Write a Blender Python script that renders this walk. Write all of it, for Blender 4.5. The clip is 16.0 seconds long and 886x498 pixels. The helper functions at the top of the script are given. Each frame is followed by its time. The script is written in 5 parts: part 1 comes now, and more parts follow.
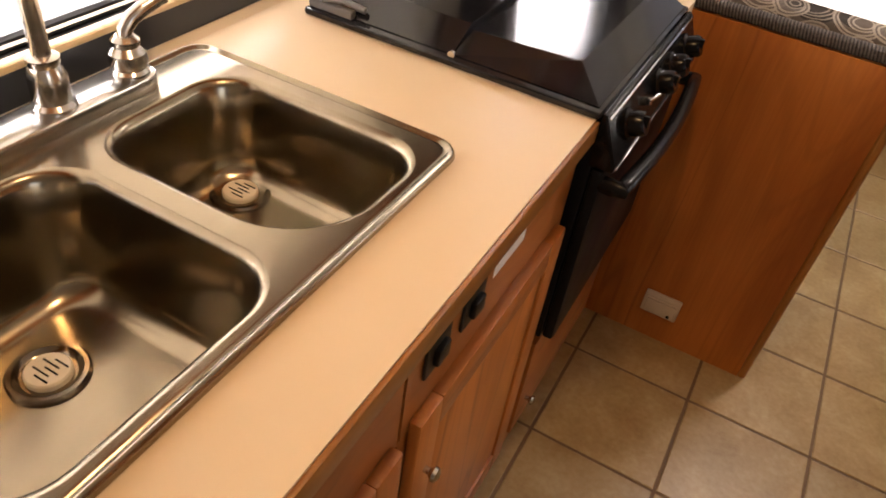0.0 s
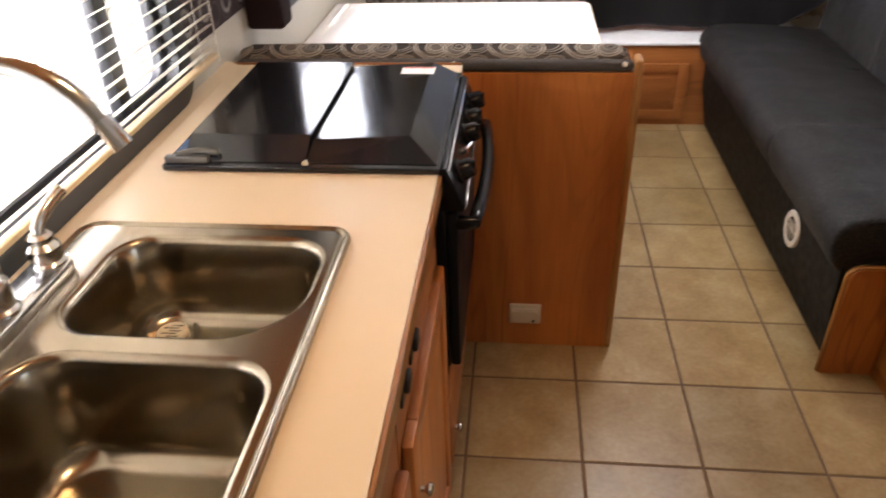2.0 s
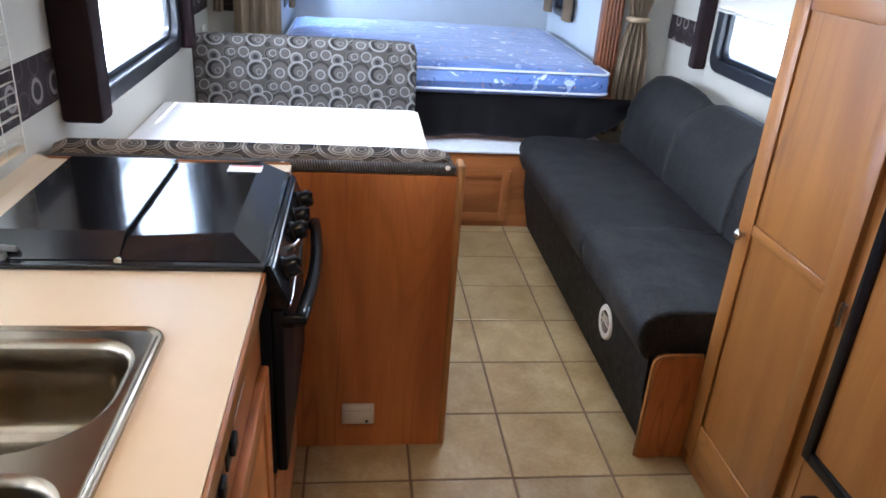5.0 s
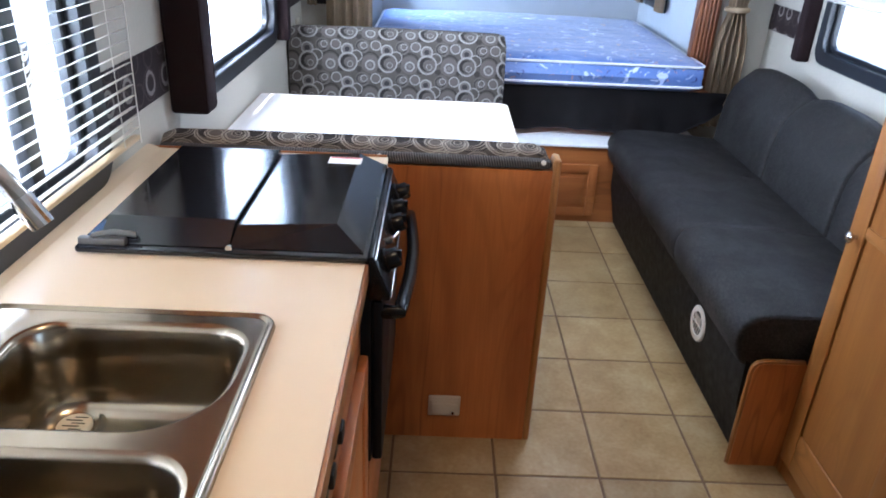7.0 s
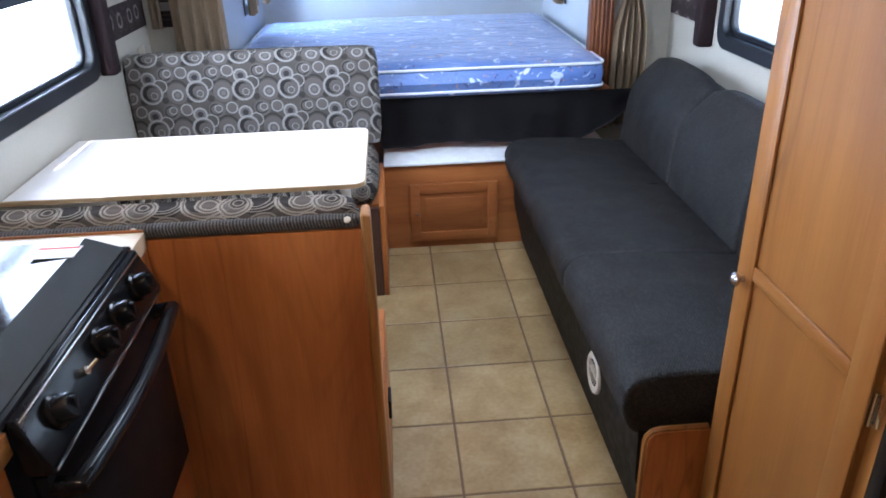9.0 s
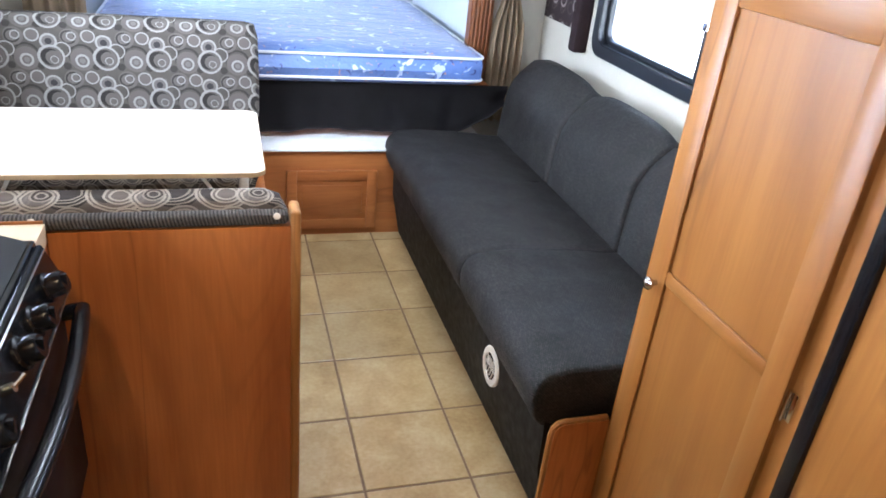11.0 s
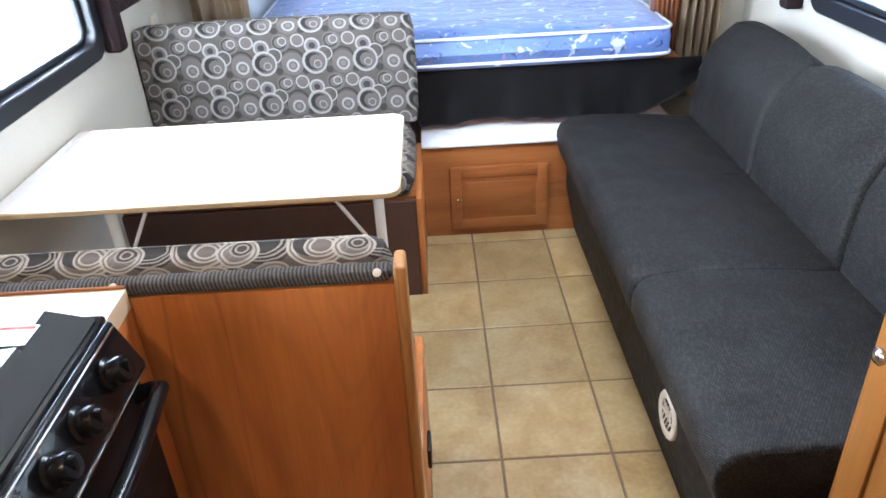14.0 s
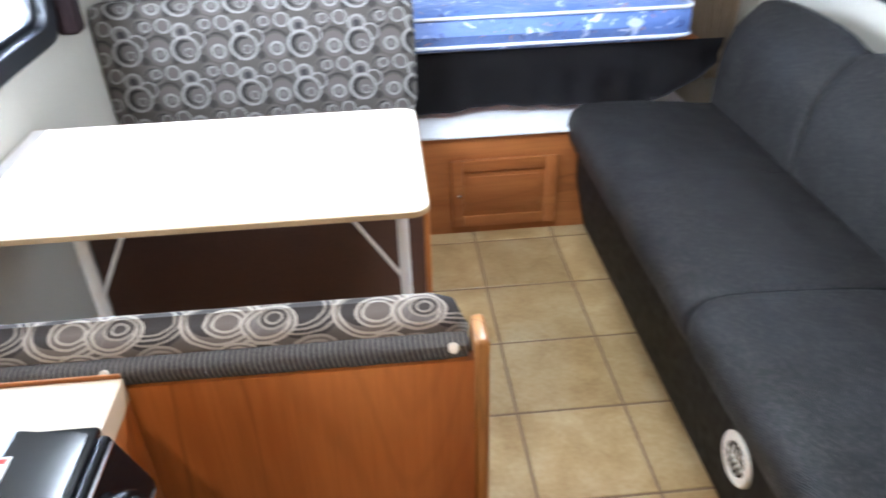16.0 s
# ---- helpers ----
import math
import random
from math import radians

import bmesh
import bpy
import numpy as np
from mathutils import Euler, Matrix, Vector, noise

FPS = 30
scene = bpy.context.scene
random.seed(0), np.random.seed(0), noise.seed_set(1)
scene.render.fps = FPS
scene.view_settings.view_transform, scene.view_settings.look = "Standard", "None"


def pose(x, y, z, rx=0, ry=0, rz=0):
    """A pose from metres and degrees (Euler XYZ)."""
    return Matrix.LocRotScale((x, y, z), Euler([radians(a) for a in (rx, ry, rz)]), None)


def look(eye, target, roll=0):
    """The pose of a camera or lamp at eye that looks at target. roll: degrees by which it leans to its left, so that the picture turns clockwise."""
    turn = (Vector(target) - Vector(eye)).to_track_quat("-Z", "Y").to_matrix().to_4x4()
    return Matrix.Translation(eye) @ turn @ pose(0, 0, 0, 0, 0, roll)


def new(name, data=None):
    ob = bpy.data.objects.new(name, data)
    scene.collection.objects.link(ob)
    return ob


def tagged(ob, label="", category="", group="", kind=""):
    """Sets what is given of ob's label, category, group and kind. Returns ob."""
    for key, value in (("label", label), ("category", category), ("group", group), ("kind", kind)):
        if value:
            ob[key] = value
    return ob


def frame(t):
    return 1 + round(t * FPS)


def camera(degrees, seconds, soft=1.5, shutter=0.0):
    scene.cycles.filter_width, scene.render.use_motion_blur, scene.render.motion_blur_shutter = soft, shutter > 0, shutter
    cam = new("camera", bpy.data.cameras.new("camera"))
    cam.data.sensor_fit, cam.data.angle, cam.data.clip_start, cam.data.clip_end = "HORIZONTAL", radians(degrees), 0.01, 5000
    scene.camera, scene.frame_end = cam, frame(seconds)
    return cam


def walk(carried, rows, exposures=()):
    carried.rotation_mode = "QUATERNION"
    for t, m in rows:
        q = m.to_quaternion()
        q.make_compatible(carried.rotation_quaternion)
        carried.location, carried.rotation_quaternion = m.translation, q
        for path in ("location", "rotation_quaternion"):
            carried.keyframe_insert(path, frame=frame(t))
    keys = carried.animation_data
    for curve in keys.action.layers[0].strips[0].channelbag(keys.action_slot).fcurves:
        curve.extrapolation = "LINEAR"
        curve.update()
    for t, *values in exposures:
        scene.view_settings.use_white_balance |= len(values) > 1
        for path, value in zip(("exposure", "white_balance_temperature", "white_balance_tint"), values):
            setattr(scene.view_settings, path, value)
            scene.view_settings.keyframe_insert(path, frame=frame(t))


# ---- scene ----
cam = camera(62.8, 16.0, soft=1.7, shutter=0.4)
PATH = [
    (0, (-0.439, -1.384, 1.416), (-0.892, -0.338, 0.440), 8.75),
    (0.5, (-0.406, -1.447, 1.421), (-0.864, -0.405, 0.444), 6.94),
    (1, (-0.485, -1.586, 1.459), (-0.872, -0.506, 0.492), 0.45),
    (1.5, (-0.513, -1.607, 1.484), (-0.802, -0.430, 0.601), -2.20),
    (2, (-0.497, -1.614, 1.499), (-0.643, -0.362, 0.685), -2.11),
    (2.5, (-0.487, -1.630, 1.508), (-0.489, -0.343, 0.737), -0.10),
    (3, (-0.473, -1.658, 1.531), (-0.359, -0.350, 0.806), 2.87),
    (3.2, (-0.495, -1.626, 1.509), (-0.325, -0.313, 0.805), 3.98),
    (5.3, (-0.470, -1.627, 1.494), (-0.292, -0.272, 0.874), 3.97),
    (5.5, (-0.479, -1.635, 1.492), (-0.317, -0.277, 0.875), 3.97),
    (6, (-0.517, -1.623, 1.498), (-0.385, -0.265, 0.874), 4.19),
    (6.5, (-0.504, -1.626, 1.499), (-0.428, -0.264, 0.875), 3.55),
    (7, (-0.521, -1.617, 1.498), (-0.494, -0.266, 0.848), 2.83),
    (7.5, (-0.495, -1.538, 1.472), (-0.508, -0.217, 0.762), -0.15),
    (8, (-0.362, -1.360, 1.466), (-0.384, -0.054, 0.729), -2.21),
    (8.5, (-0.223, -1.233, 1.485), (-0.201, 0.099, 0.796), -2.11),
    (9, (-0.131, -1.194, 1.475), (-0.047, 0.155, 0.825), -1.72),
    (9.5, (-0.129, -1.155, 1.463), (0.039, 0.192, 0.824), -1.93),
    (9.7, (-0.113, -1.190, 1.485), (0.126, 0.138, 0.830), -3.20),
    (11.8, (-0.440, -1.110, 1.502), (0.029, 0.152, 0.841), 8.96),
    (12, (-0.443, -1.124, 1.504), (-0.003, 0.155, 0.857), 6.16),
    (12.5, (-0.372, -1.041, 1.459), (-0.023, 0.261, 0.801), -2.28),
    (13, (-0.246, -0.902, 1.460), (-0.079, 0.393, 0.721), -3.05),
    (13.5, (-0.199, -0.826, 1.492), (-0.177, 0.471, 0.739), -2.86),
    (14, (-0.132, -0.830, 1.505), (-0.130, 0.470, 0.758), -3.21),
    (14.5, (-0.159, -0.761, 1.488), (-0.051, 0.524, 0.721), -0.31),
    (15, (-0.266, -0.697, 1.499), (0.010, 0.551, 0.714), 1.82),
    (15.5, (-0.332, -0.634, 1.496), (0.011, 0.605, 0.723), 3.37),
    (16, (-0.296, -0.530, 1.487), (-0.206, 0.732, 0.680), -1.92),
]
EXPOSURES = [(0.0, 1.9, 8000, 23), (0.5, 1.9, 8000, 24), (1.5, 2.0, 7500, 23), (2.0, 2.0, 6900, 19), (3.0, 2.02, 6000, 14), (5.5, 2.12, 5300, 12), (7.0, 2.08, 5250, 12), (8.5, 1.98, 5250, 12), (9.5, 2.2, 5400, 12), (12.0, 2.75, 5600, 10), (13.5, 2.75, 5600, 10), (16.0, 2.65, 5550, 10)]
walk(cam, [(t, look(eye, target, roll)) for t, eye, target, roll in PATH], EXPOSURES)

# ---- world, sun, large lights ----
world = bpy.data.worlds.new("World")
scene.world = world
world.use_nodes = True
wn = world.node_tree
sky = wn.nodes.new("ShaderNodeTexSky")
sky.sky_type, sky.sun_disc = "NISHITA", False
sky.sun_elevation, sky.sun_rotation = radians(59), radians(190)
wn.links.new(sky.outputs[0], wn.nodes["Background"].inputs[0])
wn.nodes["Background"].inputs[1].default_value = 0.15

sun = new("sun", bpy.data.lights.new("sun", "SUN"))
sun.data.energy, sun.data.angle, sun.data.color = 4.0, radians(0.6), (1.0, 0.96, 0.9)
sun.matrix_world = look((0, 0, 10), (0.6, 3.2, 4.5))


def area_light(name, eye, target, w, h, power, color=(0.93, 0.97, 1.0)):
    """An area lamp: sky light in a window's opening, a ceiling lamp, or added fill."""
    d = bpy.data.lights.new(name, "AREA")
    d.shape, d.size, d.size_y, d.energy, d.color = "RECTANGLE", w, h, power, color
    ob = new(name, d)
    ob.matrix_world = look(eye, target)
    return ob


area_light("kitchen_daylight", (-1.42, -0.80, 1.28), (0, -0.80, 0.95), 1.30, 0.55, 7.5)
area_light("dinette_daylight", (-1.312, 1.055, 1.36), (0, 1.055, 1.36), 1.14, 0.80, 9.5)
area_light("sofa_daylight", (1.40, 1.05, 1.08), (0, 1.05, 0.75), 1.25, 0.30, 2.0)
area_light("bunk_daylight", (-1.06, 3.27, 1.20), (0.3, 2.6, 0.7), 0.42, 0.40, 5.0, (0.74, 0.87, 1.0))
# Weak fill from the rear, through a door opening that is only assumed.
area_light("door_daylight", (1.40, -2.0, 1.30), (-0.6, -1.6, 0.6), 0.55, 0.9, 0.45)
# Added fill from above that brightens the aisle floor; its vent is assumed.
area_light("roof_vent_daylight", (0.13, 0.93, 2.015), (0.13, 0.93, 0), 0.34, 0.34, 4.5)
area_light("galley_lamp_light", (-0.62, -0.95, 1.945), (-0.62, -0.95, 0), 0.13, 0.13, 1.6, (1.0, 0.72, 0.40))

# ---- materials ----
def material(name, rough=0.5, metal=0.0, spec=0.5):
    m = bpy.data.materials.new(name)
    m.use_nodes = True
    b = m.node_tree.nodes["Principled BSDF"]
    b.inputs["Roughness"].default_value, b.inputs["Metallic"].default_value = rough, metal
    b.inputs["Specular IOR Level"].default_value = spec
    return m, m.node_tree, b


def node(tree, kind, **sets):
    n = tree.nodes.new(kind)
    for key, v in sets.items():
        n.inputs[key.replace("_", " ")].default_value = v
    return n


def link(tree, a, b):
    tree.links.new(a, b)


def coords(tree, scale=(1, 1, 1), rot=(0, 0, 0), world_space=True):
    """World-size coordinates; objects stand unturned, so Object's or Geometry's place will do."""
    src = tree.nodes.new("ShaderNodeNewGeometry").outputs["Position"] if world_space else tree.nodes.new("ShaderNodeTexCoord").outputs["Object"]
    mp = tree.nodes.new("ShaderNodeMapping")
    mp.inputs["Scale"].default_value, mp.inputs["Rotation"].default_value = scale, rot
    link(tree, src, mp.inputs[0])
    return mp.outputs[0]


def noise_tex(tree, vec, scale, detail=4.0, rough=0.55, distortion=0.0):
    n = node(tree, "ShaderNodeTexNoise", Scale=scale, Detail=detail, Roughness=rough, Distortion=distortion)
    link(tree, vec, n.inputs["Vector"])
    return n.outputs["Fac"]


def ramp(tree, fac, *stops, constant=False):
    r = tree.nodes.new("ShaderNodeValToRGB")
    r.color_ramp.interpolation = "CONSTANT" if constant else "LINEAR"
    els = r.color_ramp.elements
    while len(els) < len(stops):
        els.new(0.5)
    for e, (p, c) in zip(els, stops):
        e.position, e.color = p, (*c, 1)
    link(tree, fac, r.inputs[0])
    return r.outputs[0]


def mix(tree, fac, a, b, mode="MIX"):
    m = tree.nodes.new("ShaderNodeMix")
    m.data_type, m.blend_type = "RGBA", mode
    for sock, v in ((m.inputs[0], fac), (m.inputs[6], a), (m.inputs[7], b)):
        if isinstance(v, bpy.types.NodeSocket):
            link(tree, v, sock)
        elif isinstance(v, (int, float)):
            sock.default_value = v
        else:
            sock.default_value = (*v, 1)
    return m.outputs[2]


def maths(tree, op, a, b=0.0):
    m = tree.nodes.new("ShaderNodeMath")
    m.operation = op
    for sock, v in zip(m.inputs, (a, b)):
        if isinstance(v, bpy.types.NodeSocket):
            link(tree, v, sock)
        else:
            sock.default_value = v
    return m.outputs[0]


def bump(tree, bsdf, height, strength=0.3, distance=0.002):
    n = node(tree, "ShaderNodeBump", Strength=strength, Distance=distance)
    link(tree, height, n.inputs["Height"])
    link(tree, n.outputs[0], bsdf.inputs["Normal"])


def plain(name, color, rough=0.5, metal=0.0, var=0.12, scale=14.0, bump_strength=0.1, grain=120.0, spec=0.5, gloss_var=0.15):
    """One colour, varied at two scales, with fine relief."""
    m, t, b = material(name, rough, metal, spec)
    v = coords(t)
    big, fine = noise_tex(t, v, scale), noise_tex(t, v, grain, 2)
    both = maths(t, "ADD", maths(t, "MULTIPLY", big, 0.65), maths(t, "MULTIPLY", fine, 0.35))
    lo, hi = [tuple(c * k for c in color) for k in (1 - var, 1 + var)]
    link(t, ramp(t, both, (0.3, lo), (0.7, hi)), b.inputs["Base Color"])
    link(t, ramp(t, big, (0.3, (rough * (1 - gloss_var),) * 3), (0.7, (min(1, rough * (1 + gloss_var)),) * 3)), b.inputs["Roughness"])
    bump(t, b, fine, bump_strength, 0.001)
    return m


def wood(name, light, dark, axis="z", rough=0.38, cathedral=0.35):
    """Straight grain along an axis with long figure and fine pores."""
    m, t, b = material(name, rough)
    s = {"x": (0.12, 1, 1), "y": (1, 0.12, 1), "z": (1, 1, 0.12)}[axis]
    v = coords(t, s)
    band = noise_tex(t, v, 9.0, 3, 0.5, cathedral)
    streak = noise_tex(t, coords(t, tuple(0.04 if k < 1 else 1.0 for k in s)), 160.0, 3)
    patch = noise_tex(t, coords(t), 2.2, 2)
    tone = maths(t, "ADD", maths(t, "MULTIPLY", band, 0.5), maths(t, "ADD", maths(t, "MULTIPLY", streak, 0.16), maths(t, "MULTIPLY", patch, 0.34)))
    mid = tuple((p + q) / 2 for p, q in zip(light, dark))
    col = ramp(t, tone, (0.38, dark), (0.5, mid), (0.60, light))
    vein = maths(t, "ABSOLUTE", maths(t, "SUBTRACT", noise_tex(t, v, 5.0, 2, 0.5, 0.6), 0.43))
    vein = ramp(t, vein, (0.0, (0.46,) * 3), (0.012, (0.0,) * 3))
    col = mix(t, vein, col, tuple(c * 0.45 for c in dark))
    loops = maths(t, "SINE", maths(t, "ADD", maths(t, "MULTIPLY", noise_tex(t, coords(t, tuple(0.16 if k < 1 else 1.0 for k in s)), 3.4, 1, 0.4, 0.2), 115.0), maths(t, "MULTIPLY", streak, 1.5)))
    loops = ramp(t, loops, (0.55, (0.0,) * 3), (1.0, (0.17,) * 3))
    col = mix(t, loops, col, tuple(c * 0.62 for c in dark))
    link(t, col, b.inputs["Base Color"])
    bump(t, b, streak, 0.06, 0.001)
    return m


def ring_fabric(name, u_axis, v_sum, cell, ground, tones, rough=0.85):
    """Woven upholstery with overlapping rings: two layers of ring print."""
    m, t, b = material(name, rough, 0, 0.2)
    sep = t.nodes.new("ShaderNodeSeparateXYZ")
    link(t, t.nodes.new("ShaderNodeNewGeometry").outputs["Position"], sep.inputs[0])
    vv = maths(t, "ADD", maths(t, "MULTIPLY", sep.outputs[0], v_sum[0]), maths(t, "ADD", maths(t, "MULTIPLY", sep.outputs[1], v_sum[1]), maths(t, "MULTIPLY", sep.outputs[2], v_sum[2])))
    comb = t.nodes.new("ShaderNodeCombineXYZ")
    link(t, sep.outputs["XYZ".index(u_axis)], comb.inputs[0])
    link(t, vv, comb.inputs[1])
    col = ground
    weave = noise_tex(t, comb.outputs[0], 420.0, 2)
    cloud = noise_tex(t, comb.outputs[0], 9.0, 2)
    col = mix(t, cloud, tuple(c * 0.75 for c in ground), tuple(c * 1.25 for c in ground))
    for size, shift, off, stops, inner in tones:
        dist = []
        for o in (0.0, off):
            mp = t.nodes.new("ShaderNodeMapping")
            mp.inputs["Location"].default_value = (shift + o * cell * size, shift * 0.7 + o * 0.6 * cell * size, 0)
            link(t, comb.outputs[0], mp.inputs[0])
            vo = node(t, "ShaderNodeTexVoronoi", Scale=1.0 / (cell * size), Randomness=0.30)
            vo.voronoi_dimensions = "2D"
            link(t, mp.outputs[0], vo.inputs["Vector"])
            dist.append(maths(t, "ADD", vo.outputs["Distance"], maths(t, "MULTIPLY", maths(t, "SUBTRACT", cloud, 0.5), 0.10)))
        for d, rows in ((dist[0], stops), (dist[1], inner)):
            mask = ramp(t, d, *[(p, (on,) * 3) for p, on, _ in rows], constant=True)
            tint = ramp(t, d, *[(p, c) for p, _, c in rows], constant=True)
            col = mix(t, maths(t, "MULTIPLY", mask, 0.85), col, tint)
    col = mix(t, maths(t, "MULTIPLY", weave, 0.5), col, tuple(c * 0.5 for c in ground))
    link(t, col, b.inputs["Base Color"])
    bump(t, b, weave, 0.35, 0.001)
    return m


CREAM, MIDTONE, DARKTONE = (0.47, 0.41, 0.34), (0.155, 0.135, 0.118), (0.014, 0.012, 0.013)


def repeat_rings(name, u_axis, period, ground, motifs, rough=0.85, fuzz=0.50):
    """Jacquard cloth whose ring motifs repeat on a grid: (centre, wobble, rows of radius, on, colour)."""
    m, t, b = material(name, rough, 0, 0.2)
    sep = t.nodes.new("ShaderNodeSeparateXYZ")
    link(t, t.nodes.new("ShaderNodeNewGeometry").outputs["Position"], sep.inputs[0])
    comb = t.nodes.new("ShaderNodeCombineXYZ")
    link(t, sep.outputs["XYZ".index(u_axis)], comb.inputs[0])
    link(t, maths(t, "ADD", sep.outputs[1], sep.outputs[2]), comb.inputs[1])
    weave, cloud = noise_tex(t, comb.outputs[0], 420.0, 2), noise_tex(t, comb.outputs[0], 16.0, 2)
    broad = noise_tex(t, comb.outputs[0], 3.0, 2)
    col = mix(t, cloud, tuple(c * 0.7 for c in ground), tuple(c * 1.3 for c in ground))
    for (cx, cy), wobble, rows in motifs:
        sub = t.nodes.new("ShaderNodeVectorMath")
        sub.operation = "SUBTRACT"
        link(t, comb.outputs[0], sub.inputs[0])
        sub.inputs[1].default_value = (cx, cy, 0)
        wrap = t.nodes.new("ShaderNodeVectorMath")
        wrap.operation = "WRAP"
        link(t, sub.outputs[0], wrap.inputs[0])
        wrap.inputs[1].default_value = (period[0] / 2, period[1] / 2, 1)
        wrap.inputs[2].default_value = (-period[0] / 2, -period[1] / 2, -1)
        size = t.nodes.new("ShaderNodeVectorMath")
        size.operation = "LENGTH"
        link(t, wrap.outputs[0], size.inputs[0])
        d = maths(t, "MULTIPLY", maths(t, "ADD", size.outputs["Value"], maths(t, "MULTIPLY", maths(t, "SUBTRACT", cloud, 0.5), wobble)), 10.0)
        mask = ramp(t, d, *[(p * 10, (on,) * 3) for p, on, _ in rows], constant=True)
        tint = ramp(t, d, *[(p * 10, c) for p, _, c in rows], constant=True)
        col = mix(t, maths(t, "MULTIPLY", mask, 0.9), col, tint)
    col = mix(t, maths(t, "MULTIPLY", weave, fuzz), col, tuple(c * 0.6 for c in ground))
    col = mix(t, maths(t, "MULTIPLY", broad, 0.16), col, tuple(c * 1.2 for c in ground))
    link(t, col, b.inputs["Base Color"])
    bump(t, b, weave, 0.35, 0.001)
    return m


TAUPE, UMBER, PALE = (0.150, 0.124, 0.102), (0.034, 0.026, 0.022), (0.33, 0.285, 0.235)


def rings(*radii, line=0.0032, color=PALE, fill=None):
    """Colour rows from the middle outwards: thin lines at the radii, with or without a filled middle."""
    rows = [(0.0, 1 if fill else 0, fill or color)]
    for k, r in enumerate(sorted(radii)):
        last = k == len(radii) - 1
        rows += [(r - line, 1, color), (r, 0 if last or not fill else 1, color if last or not fill else fill)]
    return rows


fabric_back = repeat_rings("ring_print_upholstery", "X", (0.190, 0.158), (0.090, 0.074, 0.062), [
    ((0.150, 0.030), 0.010, [(0.0, 1, DARKTONE), (0.040, 0, UMBER)]),
    ((0.146, 0.044), 0.018, rings(0.047, 0.038, 0.029, line=0.0038)),
    ((0.100, 0.104), 0.016, rings(0.043, 0.034, line=0.004, fill=UMBER)),
    ((0.045, 0.035), 0.012, rings(0.052, 0.044, line=0.0046, color=CREAM, fill=TAUPE)),
    ((0.036, 0.040), 0.010, [(0.0, 1, DARKTONE), (0.033, 0, DARKTONE)]),
    ((0.051, 0.032), 0.012, rings(0.029, 0.020, line=0.0042, color=CREAM, fill=TAUPE)),
    ((0.104, 0.026), 0.014, rings(0.036, 0.028, line=0.0046, color=CREAM, fill=MIDTONE)),
    ((0.110, 0.034), 0.012, rings(0.020, 0.011, line=0.0036, color=PALE, fill=UMBER)),
    ((0.013, 0.114), 0.010, rings(0.027, 0.015, line=0.004, color=CREAM, fill=DARKTONE)),
    ((0.062, 0.120), 0.013, rings(0.032, 0.024, line=0.0044, color=CREAM, fill=TAUPE)),
    ((0.057, 0.116), 0.010, rings(0.014, line=0.004, color=CREAM, fill=DARKTONE)),
    ((0.126, 0.098), 0.010, rings(0.022, line=0.0042, color=CREAM, fill=DARKTONE)),
    ((0.160, 0.124), 0.014, rings(0.034, 0.026, line=0.0042, color=PALE, fill=TAUPE))])
GREIGE, GREIGE_PALE, SILVER = (0.086, 0.074, 0.064), (0.125, 0.111, 0.099), (0.33, 0.315, 0.295)


def disc(r, color):
    return [(0.0, 1, color), (r, 0, color)]


def band(r, width, color):
    return [(0.0, 0, color), (r - width, 1, color), (r, 0, color)]


def print_at(u, v, *parts):
    """Motifs about one centre: (du, dv, rows), with a slight hand-drawn wobble."""
    return [((u + du, v + dv), 0.005, rows) for du, dv, rows in parts]


fabric_far = repeat_rings("grey_ring_print_upholstery", "X", (0.190, 0.158), GREIGE, [
    *print_at(0.106, -0.006, (0.0, 0.012, band(0.047, 0.008, (0.030, 0.026, 0.024))), (0.0, 0.0, disc(0.043, GREIGE_PALE))),
    *print_at(0.052, -0.032, (0.0, 0.0, disc(0.014, (0.034, 0.029, 0.026)))),
    *print_at(0.152, -0.034, (0.0, 0.0, disc(0.013, (0.034, 0.029, 0.026)))),
    *print_at(0.070, 0.077, (0.0, 0.0, disc(0.034, GREIGE_PALE)), (-0.004, 0.0, band(0.026, 0.006, (0.026, 0.022, 0.021))), (0.006, 0.004, band(0.017, 0.0045, SILVER))),
    *print_at(0.133, 0.083, (0.0, 0.0, disc(0.024, GREIGE_PALE)), (0.0, 0.0, band(0.0255, 0.0058, SILVER))),
    *print_at(0.186, 0.060, (0.0, 0.0, disc(0.030, SILVER)), (0.0, 0.0, disc(0.022, GREIGE_PALE)), (0.0, 0.0, disc(0.0125, (0.022, 0.020, 0.024)))),
    *print_at(0.040, 0.029, (0.0, 0.0, band(0.029, 0.0048, SILVER)), (0.012, 0.004, disc(0.012, (0.075, 0.064, 0.056)))),
    *print_at(0.0, 0.0, (0.0, 0.0, disc(0.047, SILVER)), (0.001, 0.0, disc(0.0385, GREIGE)), (-0.004, 0.001, disc(0.0320, (0.010, 0.009, 0.009))), (0.007, -0.002, disc(0.0270, GREIGE_PALE)), (0.010, -0.010, band(0.015, 0.003, SILVER))),
    *print_at(0.106, -0.012, (0.0, 0.0, disc(0.025, SILVER)), (0.0, 0.0, disc(0.0165, GREIGE)), (0.0, 0.0, disc(0.010, (0.17, 0.155, 0.142))))], fuzz=0.18)
border_rings = [(0.0, 0, CREAM), (0.17, 1, (0.40, 0.37, 0.34)), (0.26, 0, CREAM)]
border_dots = [(0.0, 0, CREAM), (0.30, 1, (0.10, 0.075, 0.07)), (0.33, 0, CREAM)]
